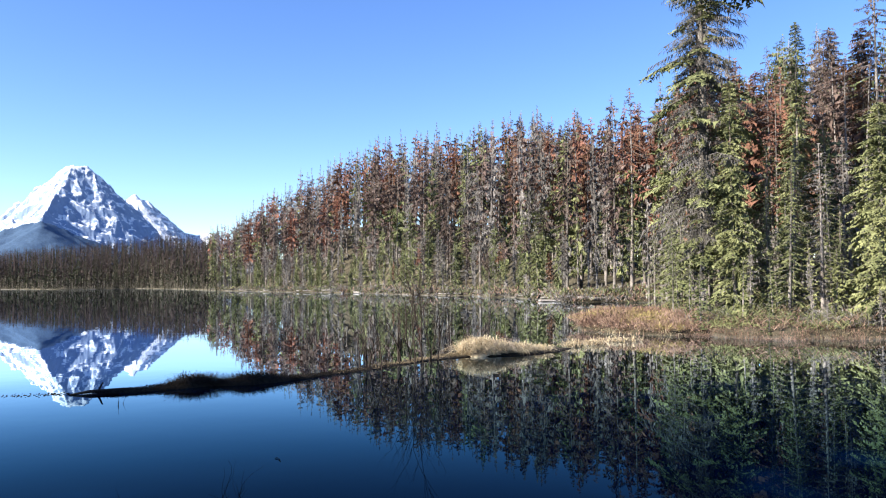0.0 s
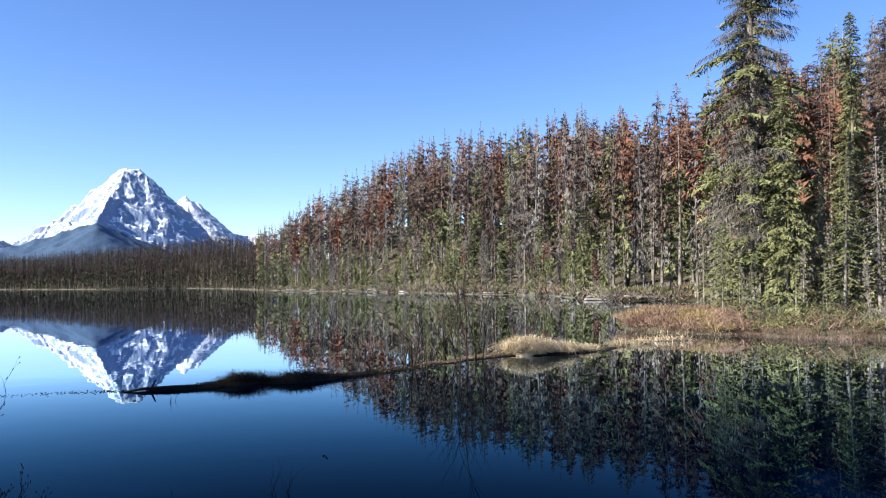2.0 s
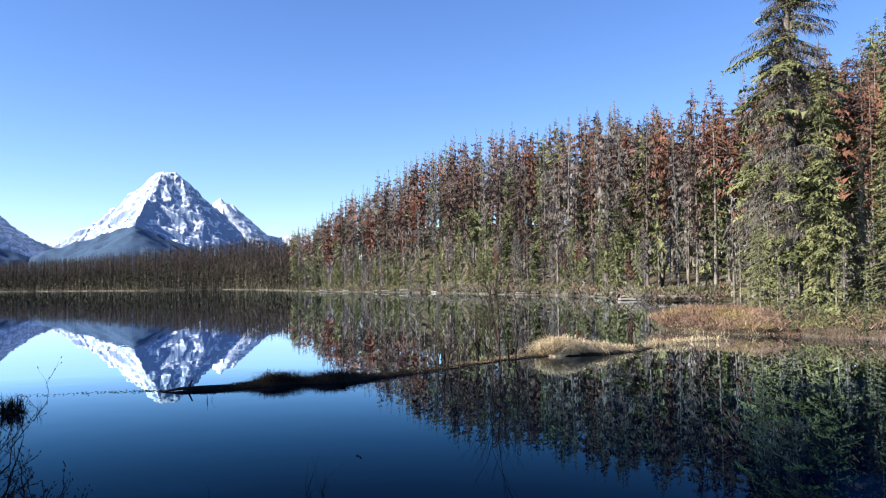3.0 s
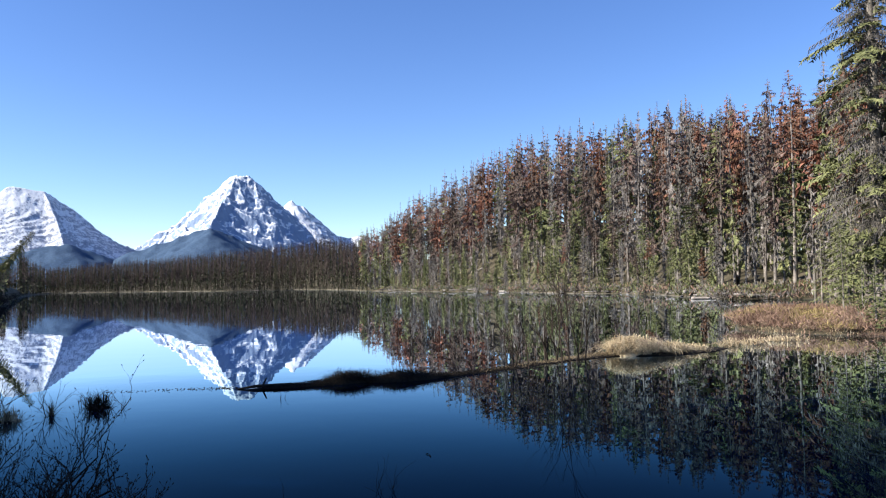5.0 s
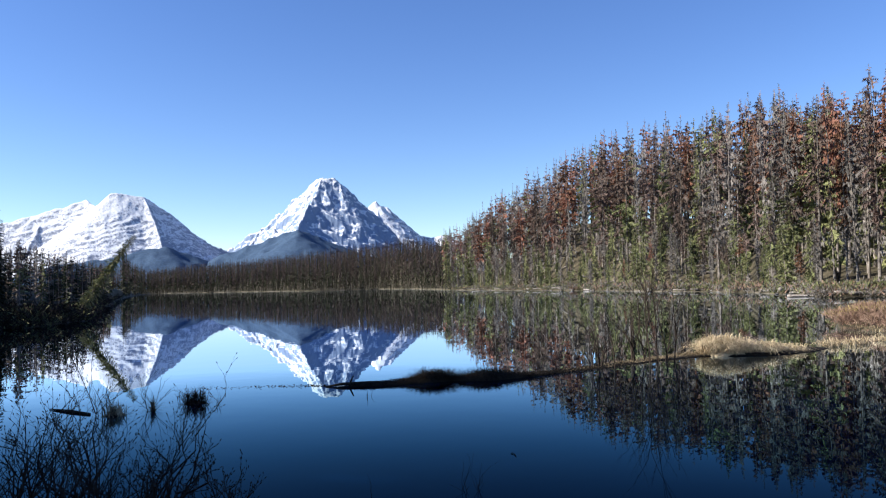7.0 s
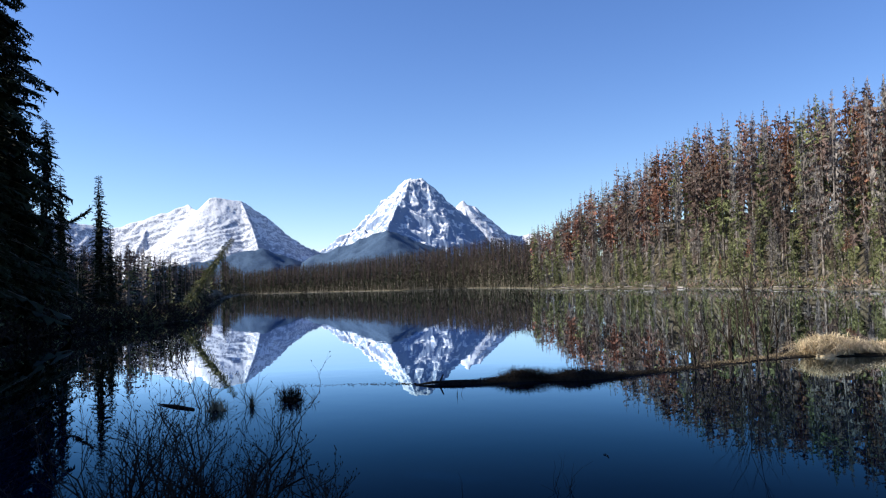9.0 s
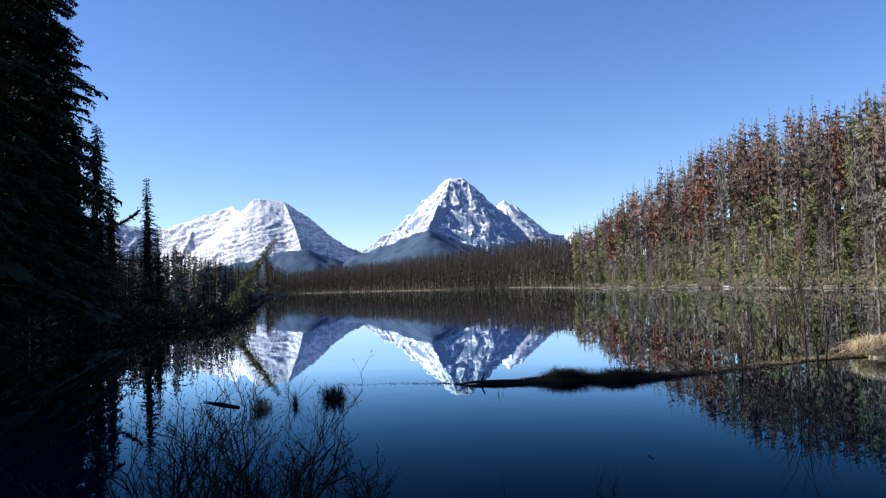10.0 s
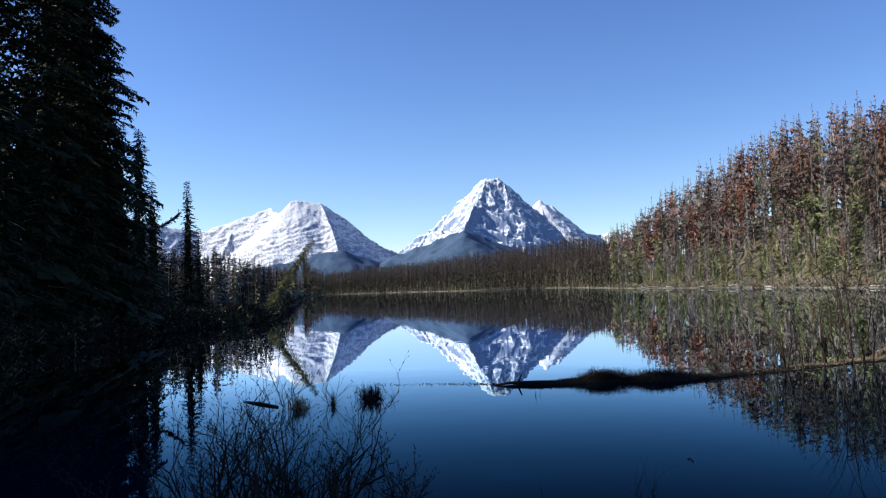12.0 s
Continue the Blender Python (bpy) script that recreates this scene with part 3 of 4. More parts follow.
for _ in range(170):
    p = place(rng.uniform(-18, -5.5), rng.uniform(108, 150))
    rest.append((pick(rng, (2, 1, 1.5, 1, 2, 1, 0.6)) * 3 + rng.randrange(3), p.x, p.y, ground_at(p.x, p.y), rng.uniform(12, 15), rng.uniform(0, 6.28)))
flat = [g[v] for g in BACK for v in range(3)]
tagged(new("forest", stand([c for _, c in flat], CROWN_MATS, rest)), "dense wood of dead brown and grey pines on a slope", "forest", kind="stuff")
tagged(new("forest_trunks", stand([t for t, _ in flat], [M_BARK], rest)), "grey trunks of the dense wood on a slope", "forest", kind="stuff")


# the far wooded hill
def far_geo(seed, slot):
    """A tree seen from far off; slot 0 is brown, 1 green."""
    r, g = random.Random(seed), Geo()
    for i in range(13):
        u = 0.08 + 0.88 * (i + r.random()) / 13
        a, reach = r.uniform(0, 6.283), (0.25 + 1.3 * (1 - u) ** 0.6) * r.uniform(0.6, 1.15)
        way = Vector((math.cos(a), math.sin(a), -0.4)).normalized()
        feather(g, Vector((0, 0, u * 17 + 0.4)), way, reach, 0.5 * reach + 0.35, 2, slot if u > 0.28 else 1, r, r.uniform(-0.6, 0.6), 1.4, 1.3)
    g.tube([(0, 0, 0), (0, 0, 12), (0, 0, 17.3)], [0.13, 0.09, 0.02], 3, slot)
    return g


far_geos = [far_geo(300 + i, 0 if i < 4 else 1) for i in range(6)]
far_rng = random.Random(9)
far = []
for az, s, x, y in scatter(16.6, 40.2, 1, 210, 2.9, far_rng, 80000):
    h = far_rng.uniform(8, 12) if s < 8 else far_rng.triangular(11, 16.5, 14)
    green = far_rng.random() < (0.7 if s < 12 else 0.22)
    far.append((far_rng.randrange(4, 6) if green else far_rng.randrange(4), x, y, ground_at(x, y), h, far_rng.uniform(0, 6.28)))
for _ in range(260):
    p = place(far_rng.uniform(39.8, 44), far_rng.uniform(440, 640))
    far.append((far_rng.randrange(4), p.x, p.y, ground_at(p.x, p.y), far_rng.uniform(12, 17), far_rng.uniform(0, 6.28)))
for _ in range(800):
    az = far_rng.uniform(16.4, 40.2)
    p = place(az, shore(az) + far_rng.uniform(-0.9, 1.6))
    far.append((far_rng.randrange(2, 6), p.x, p.y, max(0, ground_at(p.x, p.y)) - 0.1, far_rng.uniform(1.5, 5), far_rng.uniform(0, 6.28)))
tagged(new("far_forest", stand(far_geos, [M_FAR_BROWN, M_FAR_GREEN], far)), "far hill covered in brown and dull green conifers", "forest", kind="stuff")

# the near wood on the east shore
near_rng = random.Random(21)
for az, s, x, y in scatter(-46, -16.5, 1.6, 38, 1.8, near_rng, 6500):
    d = math.hypot(x, y)
    if s < 12:
        kind, h = pick(near_rng, (3, 4, 0.4, 1.5, 0.5, 1, 0.3)), near_rng.uniform(2.5, 5) + 0.3 * s
    else:
        kind, h = pick(near_rng, (2.4, 1, 2, 2, 1.8, 1.2, 0.8)), near_rng.triangular(0.6, 1.02, 0.88) * (d * (0.285 if az > -21 else 0.262) + 1.3)
    tree(kind, near_rng.randrange(2), x, y, h, "trees on the near shore", (near_rng.gauss(0, 0.02), near_rng.gauss(0, 0.02)), near_rng.uniform(1.0, 1.35), NEAR if s < 9 else SLOPE)
for az, s, x, y in scatter(-45, -17.2, 0.3, 6, 1.15, near_rng, 2200):
    tree(pick(near_rng, (1, 5, 0, 1.6, 0, 0.8, 0)), near_rng.randrange(2), x, y, near_rng.uniform(0.8, 2.0) + 0.35 * s, "young trees on the near shore", (near_rng.gauss(0, 0.03), near_rng.gauss(0, 0.03)), near_rng.uniform(1.4, 2.2), WEST)
for kind, az, d, h, wide, tag in (
        (RUSTY, -14.0, 68.5, 19.2, 1.2, "dying pine with a brown top and pale trunk"), (SPRUCE, -16.6, 45, 7.8, 1.2, "yellow-green spruce at the edge of the bay"),
        (SPRUCE, -15.6, 50, 6.5, 1.2, "small yellow-green spruce by the bay"), 
        (RED, -23.9, 38, 11.5, 0.95, "rust-red dead pine on the near shore"),
        (MIXED, -23.8, 39, 14.0, 0.95, "grey-green dying pine behind rusty pines"), (SPRUCE, -24.6, 44, 16.2, 0.6, "thin blue-green spruce behind taller trees"),
        (MIXED, -30.6, 32, 15.5, 1.1, "tall grey-green spruce hung with lichen"), (GREY, -16.1, 64, 18.6, 1.2, "bare grey dead pine behind the bay"),
        (GREY, -28.0, 33, 8.0, 1.3, "bare grey snag on the near shore"), (GREY, -26.6, 29, 7.0, 1.6, "grey half-bare spruce near the water"),
        (GREY, -18.3, 31.5, 8.5, 1.5, "grey half-bare spruce beside a tall spruce"), (SPRUCE, -23.2, 29.5, 6.0, 1.4, "young green spruce near the water"),
        (SPRUCE, -17.6, 33, 7.5, 1.2, "yellow-green spruce beside a tall spruce"), (SPRUCE, -26.9, 32, 7.0, 1.3, "young green spruce near the water")):
    p = place(az, d)
    tree(kind, 0, p.x, p.y, EYE + (h - EYE) * math.cos(radians(az)) - ground_at(p.x, p.y), "trees on the near shore", sort=NEAR, wide=wide, tag=tag)

# the shaded wood on the west shore
west_rng, belt = random.Random(33), []
for az, s, x, y in scatter(41.0, 54, 7, 50, 1.15, west_rng, 5200):
    top = float(np.interp(az, [40, 41.3, 43.7, 46.9, 50, 56], [1.2, 1.9, 2.8, 3.5, 3.8, 4.2]))
    h = (math.tan(radians(top)) * math.hypot(x, y) + EYE - ground_at(x, y)) * west_rng.uniform(0.7, 1.05)
    # Many darkened spruces here, to deepen the bank's shade by colour.
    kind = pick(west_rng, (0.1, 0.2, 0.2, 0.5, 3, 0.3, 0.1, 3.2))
    if s > 16:
        belt.append((kind * 3 + west_rng.randrange(3), x, y, ground_at(x, y), max(2.5, h), west_rng.uniform(0, 6.28)))
        continue
    tree(kind, west_rng.randrange(3), x, y, max(2.5, h), "trees on the west shore", wide=west_rng.uniform(1.3, 1.9), sort=WEST)
# Out of view: a wood inferred from the shade it throws.
for az, s, x, y in scatter(60, 124, 4, 34, 2.5, west_rng, 1900):
    shades_bar = -0.438 * x + 0.899 * y < 13.6  # unseen trees, made tall where their shadow should cover the bar
    tree(DARK, west_rng.randrange(3), x, y, west_rng.uniform(22, 26) if shades_bar else west_rng.uniform(11, 14), "spruces behind the west bank", wide=1.7, sort=WEST)

# Tall trees, mostly hidden, added to shade the bank in front of them.
for _ in range(200):
    p = place(west_rng.uniform(53.5, 80), west_rng.uniform(62, 125))
    if 51 < -0.438 * p.x + 0.899 * p.y < 57:  # left open so sun can reach the leaning spruce
        continue
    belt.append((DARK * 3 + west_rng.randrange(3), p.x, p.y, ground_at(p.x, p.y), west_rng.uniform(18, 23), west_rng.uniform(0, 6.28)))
tagged(new("west_forest", stand([g[v][1] for g in WEST for v in range(3)], CROWN_MATS, belt)), "tall dark spruce wood behind the west bank, part added unseen for shade", "forest", kind="stuff")


def near_conifer(name, label, az, d, height, reach, bare, boughs, subs, slots, seed, group, droop=0.3, power=0.8, thick=0.012, lean=(0, 0), ragged=0.35, stems=3, column=False, gaps=-0.28, fingers=6):
    r = random.Random(seed)
    trunk, crown = conifer(height, reach, bare, boughs, fingers, slots, r, subs, ragged, droop, thick, stems, power, column, gaps=-0.6 if slots is kind_spruce else gaps, heart=5 if slots is kind_spruce else 2)
    root = new(name)
    # Dark twig colour on the black spruces' trunks stands in for shade.
    part("trunk", trunk, [M_TWIG if slots is kind_spruce else M_BARK], root, shade=True)
    part("crown", crown, CROWN_MATS, root)
    p = place(az, d)
    root.matrix_basis = Matrix.LocRotScale((p.x, p.y, ground_at(p.x, p.y)), Euler((lean[0], lean[1], 0)), None)
    return tagged(root, label, "tree", group)


def old_spruce(u):
    k = (u * 53) % 1
    return (F_ if k < 0.66 else Y_) if u > 0.55 else (Y_ if k < 0.62 else F_)


near_conifer("spruce_tree", "tall old spruce with ragged green boughs and pale trunk", -19.2, 30, 20.0, 1.78, 0.12, 420, 15, old_spruce, 41, "big spruces", droop=0.25, ragged=0.6, power=0.3)
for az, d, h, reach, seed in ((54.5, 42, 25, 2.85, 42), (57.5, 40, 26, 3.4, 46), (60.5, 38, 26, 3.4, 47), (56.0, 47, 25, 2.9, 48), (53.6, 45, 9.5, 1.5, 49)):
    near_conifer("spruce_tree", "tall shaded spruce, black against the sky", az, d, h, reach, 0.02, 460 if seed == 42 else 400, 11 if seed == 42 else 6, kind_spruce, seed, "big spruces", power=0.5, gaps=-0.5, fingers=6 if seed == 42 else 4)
for name, label, az, d, h, reach, bare, boughs, slots, column in (
        ("spruce_tree", "tall narrow spruce with a bright yellow-green top", -25.4, 36, 14.1, 1.05, 0.04, 300, kind_lit, False),
        ("spruce_tree", "full green spruce at the water's edge", -21.1, 28.6, 9.4, 1.0, 0.06, 260, kind_lit, False),
        ("spruce_tree", "bright green young spruce by the shore", -30.2, 28.0, 8.4, 1.4, 0.02, 260, kind_lit, False),
        ("dead_pine_tree", "dark brown dead pine with a broad top", -27.5, 40, 15.3, 1.15, 0.25, 260, kind_brown, True),
        ("dead_pine_tree", "rust-red dead pine on the near shore", -22.8, 41, 13.2, 0.9, 0.2, 240, kind_red, True),
        ("dead_pine_tree", "rust-brown dead pine on the near shore", -29.0, 38, 14.5, 1.1, 0.2, 260, kind_red, True)):
    p = place(az, d)
    near_conifer(name, label, az, d, EYE + (h - EYE) * math.cos(radians(az)) - ground_at(p.x, p.y), reach, bare, boughs, 6, slots, int(700 - az * 10), "key trees on the near shore", thick=0.009, power=0.6, ragged=0.45, column=column, gaps=-0.4, fingers=5)
near_conifer("dead_pine_tree", "white barkless snag with short broken twigs", -28.4, 35, 10.0, 0.35, 0.3, 40, 0, kind_grey, 91, "snags", thick=0.009, stems=3)
near_conifer("dead_pine_tree", "leaning white barkless snag", -29.0, 34, 9.5, 0.3, 0.3, 30, 0, kind_grey, 92, "snags", thick=0.010, lean=(0.02, 0.05), stems=3)
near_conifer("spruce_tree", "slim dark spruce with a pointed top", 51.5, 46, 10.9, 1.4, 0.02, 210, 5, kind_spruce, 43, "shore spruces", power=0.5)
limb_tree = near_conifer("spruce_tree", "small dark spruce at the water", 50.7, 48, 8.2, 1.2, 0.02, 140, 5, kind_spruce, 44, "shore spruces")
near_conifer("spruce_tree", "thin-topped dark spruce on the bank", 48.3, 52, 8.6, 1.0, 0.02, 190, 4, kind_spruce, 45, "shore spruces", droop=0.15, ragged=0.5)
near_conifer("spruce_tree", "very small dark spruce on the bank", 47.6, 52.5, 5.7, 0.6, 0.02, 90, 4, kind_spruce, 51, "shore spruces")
near_conifer("spruce_tree", "young spruce leaning out over the water", 43.1, 56, 6.4, 0.65, 0.05, 240, 3, kind_lit, 50, "shore spruces", lean=(-0.42, 0.46), power=0.5, gaps=-0.7)

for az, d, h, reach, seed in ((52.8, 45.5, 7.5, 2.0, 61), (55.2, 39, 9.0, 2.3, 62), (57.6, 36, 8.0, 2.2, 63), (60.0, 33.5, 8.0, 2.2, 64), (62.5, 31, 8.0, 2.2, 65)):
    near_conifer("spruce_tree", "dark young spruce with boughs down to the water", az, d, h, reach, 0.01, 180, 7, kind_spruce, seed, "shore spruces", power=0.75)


def stray_limb(root):
    """The one long limb that reaches out past the crown."""
    r, g = random.Random(70), Geo()
    a = place(50.6, 48, 5.9) - root.location
    b = place(48.95, 47.6, 6.75) - root.location
    g.tube([a, a.lerp(b, 0.5) - Vector((0, 0, 0.12)), b], [0.05, 0.035, 0.012], 5, 0)
    for _ in range(170):
        u = r.uniform(0.1, 1)
        way = ((b - a).normalized() + Vector((r.gauss(0, 0.4), r.gauss(0, 0.4), r.gauss(-0.15, 0.4)))).normalized()
        g.spray(a.lerp(b, u) - Vector((0, 0, 0.48 * u * (1 - u))), way, r.uniform(0.15, 0.34), r.uniform(0.03, 0.07), 1, r)
    part("limb", g, [M_BARK, M_SPRUCE_SHADE], root)


stray_limb(limb_tree)


# ---- shores: grass, brush, driftwood, stones ----
def blades(g, x, y, z, count, spread, length, rng, width=0.012, flop=0.6, slot=0, squash=1.0):
    """Bent grass blades springing from a patch."""
    for _ in range(count):
        a, r = rng.uniform(0, 6.283), spread * math.sqrt(rng.random())
        p = Vector((x + r * math.cos(a), y + squash * r * math.sin(a), z))
        b = a + rng.uniform(-0.9, 0.9)
        out, lift = Vector((math.cos(b), math.sin(b), 0)), length * rng.uniform(0.5, 1.15)
        side = Vector((-out.y, out.x, 0)) * width
        f = flop * rng.uniform(0.3, 1.3)
        mid = p + out * lift * 0.3 * f + Vector((0, 0, lift * 0.62 / (1 + 0.5 * f)))
        tip = p + out * lift * 0.85 * f + Vector((0, 0, lift * max(0.05, 0.85 - 0.55 * f)))
        g.add((p - side, p + side, mid + side * 0.8, mid - side * 0.8, tip), ((0, 1, 2, 3), (3, 2, 4)), slot)


def mound(g, x, y, z, rx, ry, h, rng, turn=0.0, rings=5, sides=14):
    """A low lumpy dome that goes a little below its foot."""
    verts = []
    for i in range(rings):
        k = i / rings
        for j in range(sides):
            a = 6.2832 * j / sides
            w = 1 + 0.25 * noise.noise(Vector((x + 2 * math.cos(a), y + 2 * math.sin(a), k * 2)))
            u, v = rx * w * math.cos(k * 1.5708) * math.cos(a), ry * w * math.cos(k * 1.5708) * math.sin(a)
            verts.append((x + u * math.cos(turn) - v * math.sin(turn), y + u * math.sin(turn) + v * math.cos(turn), z - 0.12 + (h + 0.12) * math.sin(k * 1.5708) * w))
    verts.append((x, y, z + h))
    faces = [(i * sides + j, i * sides + (j + 1) % sides, (i + 1) * sides + (j + 1) % sides, (i + 1) * sides + j) for i in range(rings - 1) for j in range(sides)]
    faces += [((rings - 1) * sides + j, (rings - 1) * sides + (j + 1) % sides, len(verts) - 1) for j in range(sides)]
    g.add(verts, faces)


r3 = random.Random(77)
BAR = [(-6.07, 12.36), (-5.4, 12.66), (-4.81, 13.11), (-4.39, 13.48), (-4.04, 13.6), (-3.58, 13.73), (-2.93, 14.22), (-2.44, 14.8), (-1.72, 15.73), (-0.88, 16.98), (-0.06, 18.12),
       (0.6, 18.7), (1.6, 18.8), (2.9, 20.0), (3.8, 21.6), (5.2, 23.4), (6.4, 26)]
BAR_H = [0.01, 0.045, 0.08, 0.19, 0.07, 0.16, 0.08, 0.03, 0.04, 0.04, 0.05, 0.07, 0.08, 0.05, -0.03, -0.05, -0.05]
BAR_W = [0.05, 0.14, 0.2, 0.26, 0.22, 0.26, 0.20, 0.14, 0.2, 0.25, 0.35, 0.45, 0.5, 0.4, 0.3, 0.4, 0.6]


def bar_at(u):
    k = np.arange(len(BAR))
    return [float(np.interp(u, k, [b[i] for b in BAR])) for i in (0, 1)] + [float(np.interp(u, k, BAR_H)), float(np.interp(u, k, BAR_W))]


def peat_bar():
    """The low bar of peat that runs out from the point."""
    g, n, ring = Geo(), 90, 8
    for i in range(n + 1):
        u = i / n * (len(BAR) - 1)
        x, y, h, w = bar_at(u)
        x2, y2 = bar_at(min(u + 0.2, len(BAR) - 1))[:2]
        x1, y1 = bar_at(max(u - 0.2, 0))[:2]
        side = Vector((y1 - y2, x2 - x1, 0)).normalized()
        lump = 1 + 0.3 * noise.noise(Vector((x * 2.1, y * 2.1, 0)))
        for k in range(ring):
            a = math.pi * (-0.15 + 1.3 * k / (ring - 1))
            p = Vector((x, y, 0)) + side * w * lump * math.cos(a) + Vector((0, 0, h * lump * math.sin(a) - 0.015))
            g.v.append(tuple(p))
    g.f = [(i * ring + k, (i + 1) * ring + k, (i + 1) * ring + k + 1, i * ring + k + 1) for i in range(n) for k in range(ring - 1)]
    g.m = [0] * len(g.f)
    tagged(part("peat_bar", g, [M_PEAT], shade=True), "low dark peat bar reaching out into the lake", "bank", kind="structure")


def bar_sedge():
    g = Geo()
    for i in range(1000):
        u = r3.uniform(0.6, 11.5)
        x, y, h, w = bar_at(u)
        hump = math.exp(-3 * (u - 3) ** 2) + 0.9 * math.exp(-3 * (u - 5.2) ** 2)
        # Peat black on the bar's outer stretch puts its shade into the colour.
        blades(g, x + r3.uniform(-w, w) * 0.8, y + r3.uniform(-w, w) * 0.8, h * 0.6, 9, 0.1, 0.08 + 0.22 * hump, r3, 0.0035, 1.9, 1 if u < 8.3 + r3.gauss(0, 0.7) else 0)
    tagged(part("sedge", g, [M_SEDGE, M_PEAT]), "matted drooping sedge on a low bar, coloured black where shaded", "grass", kind="stuff")


def tussock(az, d, rx, ry, h, count, length, label, mat, turn=0.0, flop=0.9, z=0.0, body=M_PEAT):
    root = new("grass_tussock")
    p = place(az, d)
    g = Geo()
    mound(g, 0, 0, 0, rx, ry, h, r3, turn)
    part("mound", g, [body], root, shade=True)
    b = Geo()
    for _ in range(count // 8):
        a, q = r3.uniform(0, 6.283), math.sqrt(r3.random())
        u, v = rx * q * math.cos(a), ry * q * math.sin(a)
        blades(b, u * math.cos(turn) - v * math.sin(turn), u * math.sin(turn) + v * math.cos(turn), h * math.sqrt(max(0, 1 - q * q)) - 0.02, 8, 0.06, length, r3, 0.006, flop)
    part("grass", b, [mat], root)
    root.location = (p.x, p.y, z)
    tagged(root, label, "grass", "grass tussocks")


peat_bar()
bar_sedge()
tussock(-2.9, 18.7, 0.60, 0.42, 0.25, 2200, 0.5, "bleached straw tussock, domed, on a low bar", M_STRAW, 0.3, 1.5, body=M_STRAW)
tussock(-5.4, 19.1, 0.36, 0.30, 0.13, 1000, 0.42, "bleached straw tussock on a low bar", M_STRAW, 0.3, 1.5, body=M_STRAW)
tussock(-7.2, 19.8, 0.3, 0.2, 0.05, 400, 0.35, "bleached straw tussock on a low bar", M_STRAW, 0.6, 1.5, body=M_STRAW)
tussock(-9.6, 21.4, 0.30, 0.2, 0.02, 220, 0.4, "flattened straw tussock in the shallows", M_STRAW, 0.6, 1.3, body=M_SEDGE)
tussock(-11.2, 22.0, 0.35, 0.15, 0.02, 180, 0.4, "flattened straw tussock in the shallows", M_STRAW, 0.2, 1.3, body=M_SEDGE)
tussock(-13.2, 23.2, 0.6, 0.12, 0.02, 200, 0.35, "flattened straw tussock in the shallows", M_STRAW, 0.1, 1.4, body=M_SEDGE)


def clump(az, d, count, length, width, label, mat):
    """A spiky clump of sedge fanning out from one foot in the water."""
    root, p = new("sedge_clump"), place(az, d)
    g = Geo()
    mound(g, 0, 0, 0, width * 0.4, width * 0.3, 0.04, r3)
    part("mound", g, [M_PEAT], root, shade=True)
    b = Geo()
    for _ in range(count):
        a, tilt, run = r3.uniform(0, 6.283), min(1.45, abs(r3.gauss(0, 0.9))), length * r3.uniform(0.5, 1.1)
        out = Vector((math.cos(a), math.sin(a), 0))
        foot = Vector((r3.gauss(0, width * 0.12), r3.gauss(0, width * 0.1), 0))
        way = out * math.sin(tilt) + Vector((0, 0, math.cos(tilt)))
        side = Vector((-out.y, out.x, 0)) * 0.004
        mid = foot + way * run * 0.6
        tip = mid + (way + out * 0.5 - Vector((0, 0, 0.45))).normalized() * run * 0.45
        b.add((foot - side, foot + side, mid + side, mid - side, tip), ((0, 1, 2, 3), (3, 2, 4)))
    part("grass", b, [mat], root)
    root.location = (p.x, p.y, 0)
    tagged(root, label, "grass", "sedge clumps")


clump(35.5, 12.7, 300, 0.33, 0.7, "dark round sedge clump standing in the water", M_PEAT)
clump(40.8, 12.1, 240, 0.26, 0.6, "brown sedge clump standing in the water", M_STRAW)
clump(38.3, 12.3, 90, 0.26, 0.16, "small spiky sedge clump standing in the water", M_SEDGE)


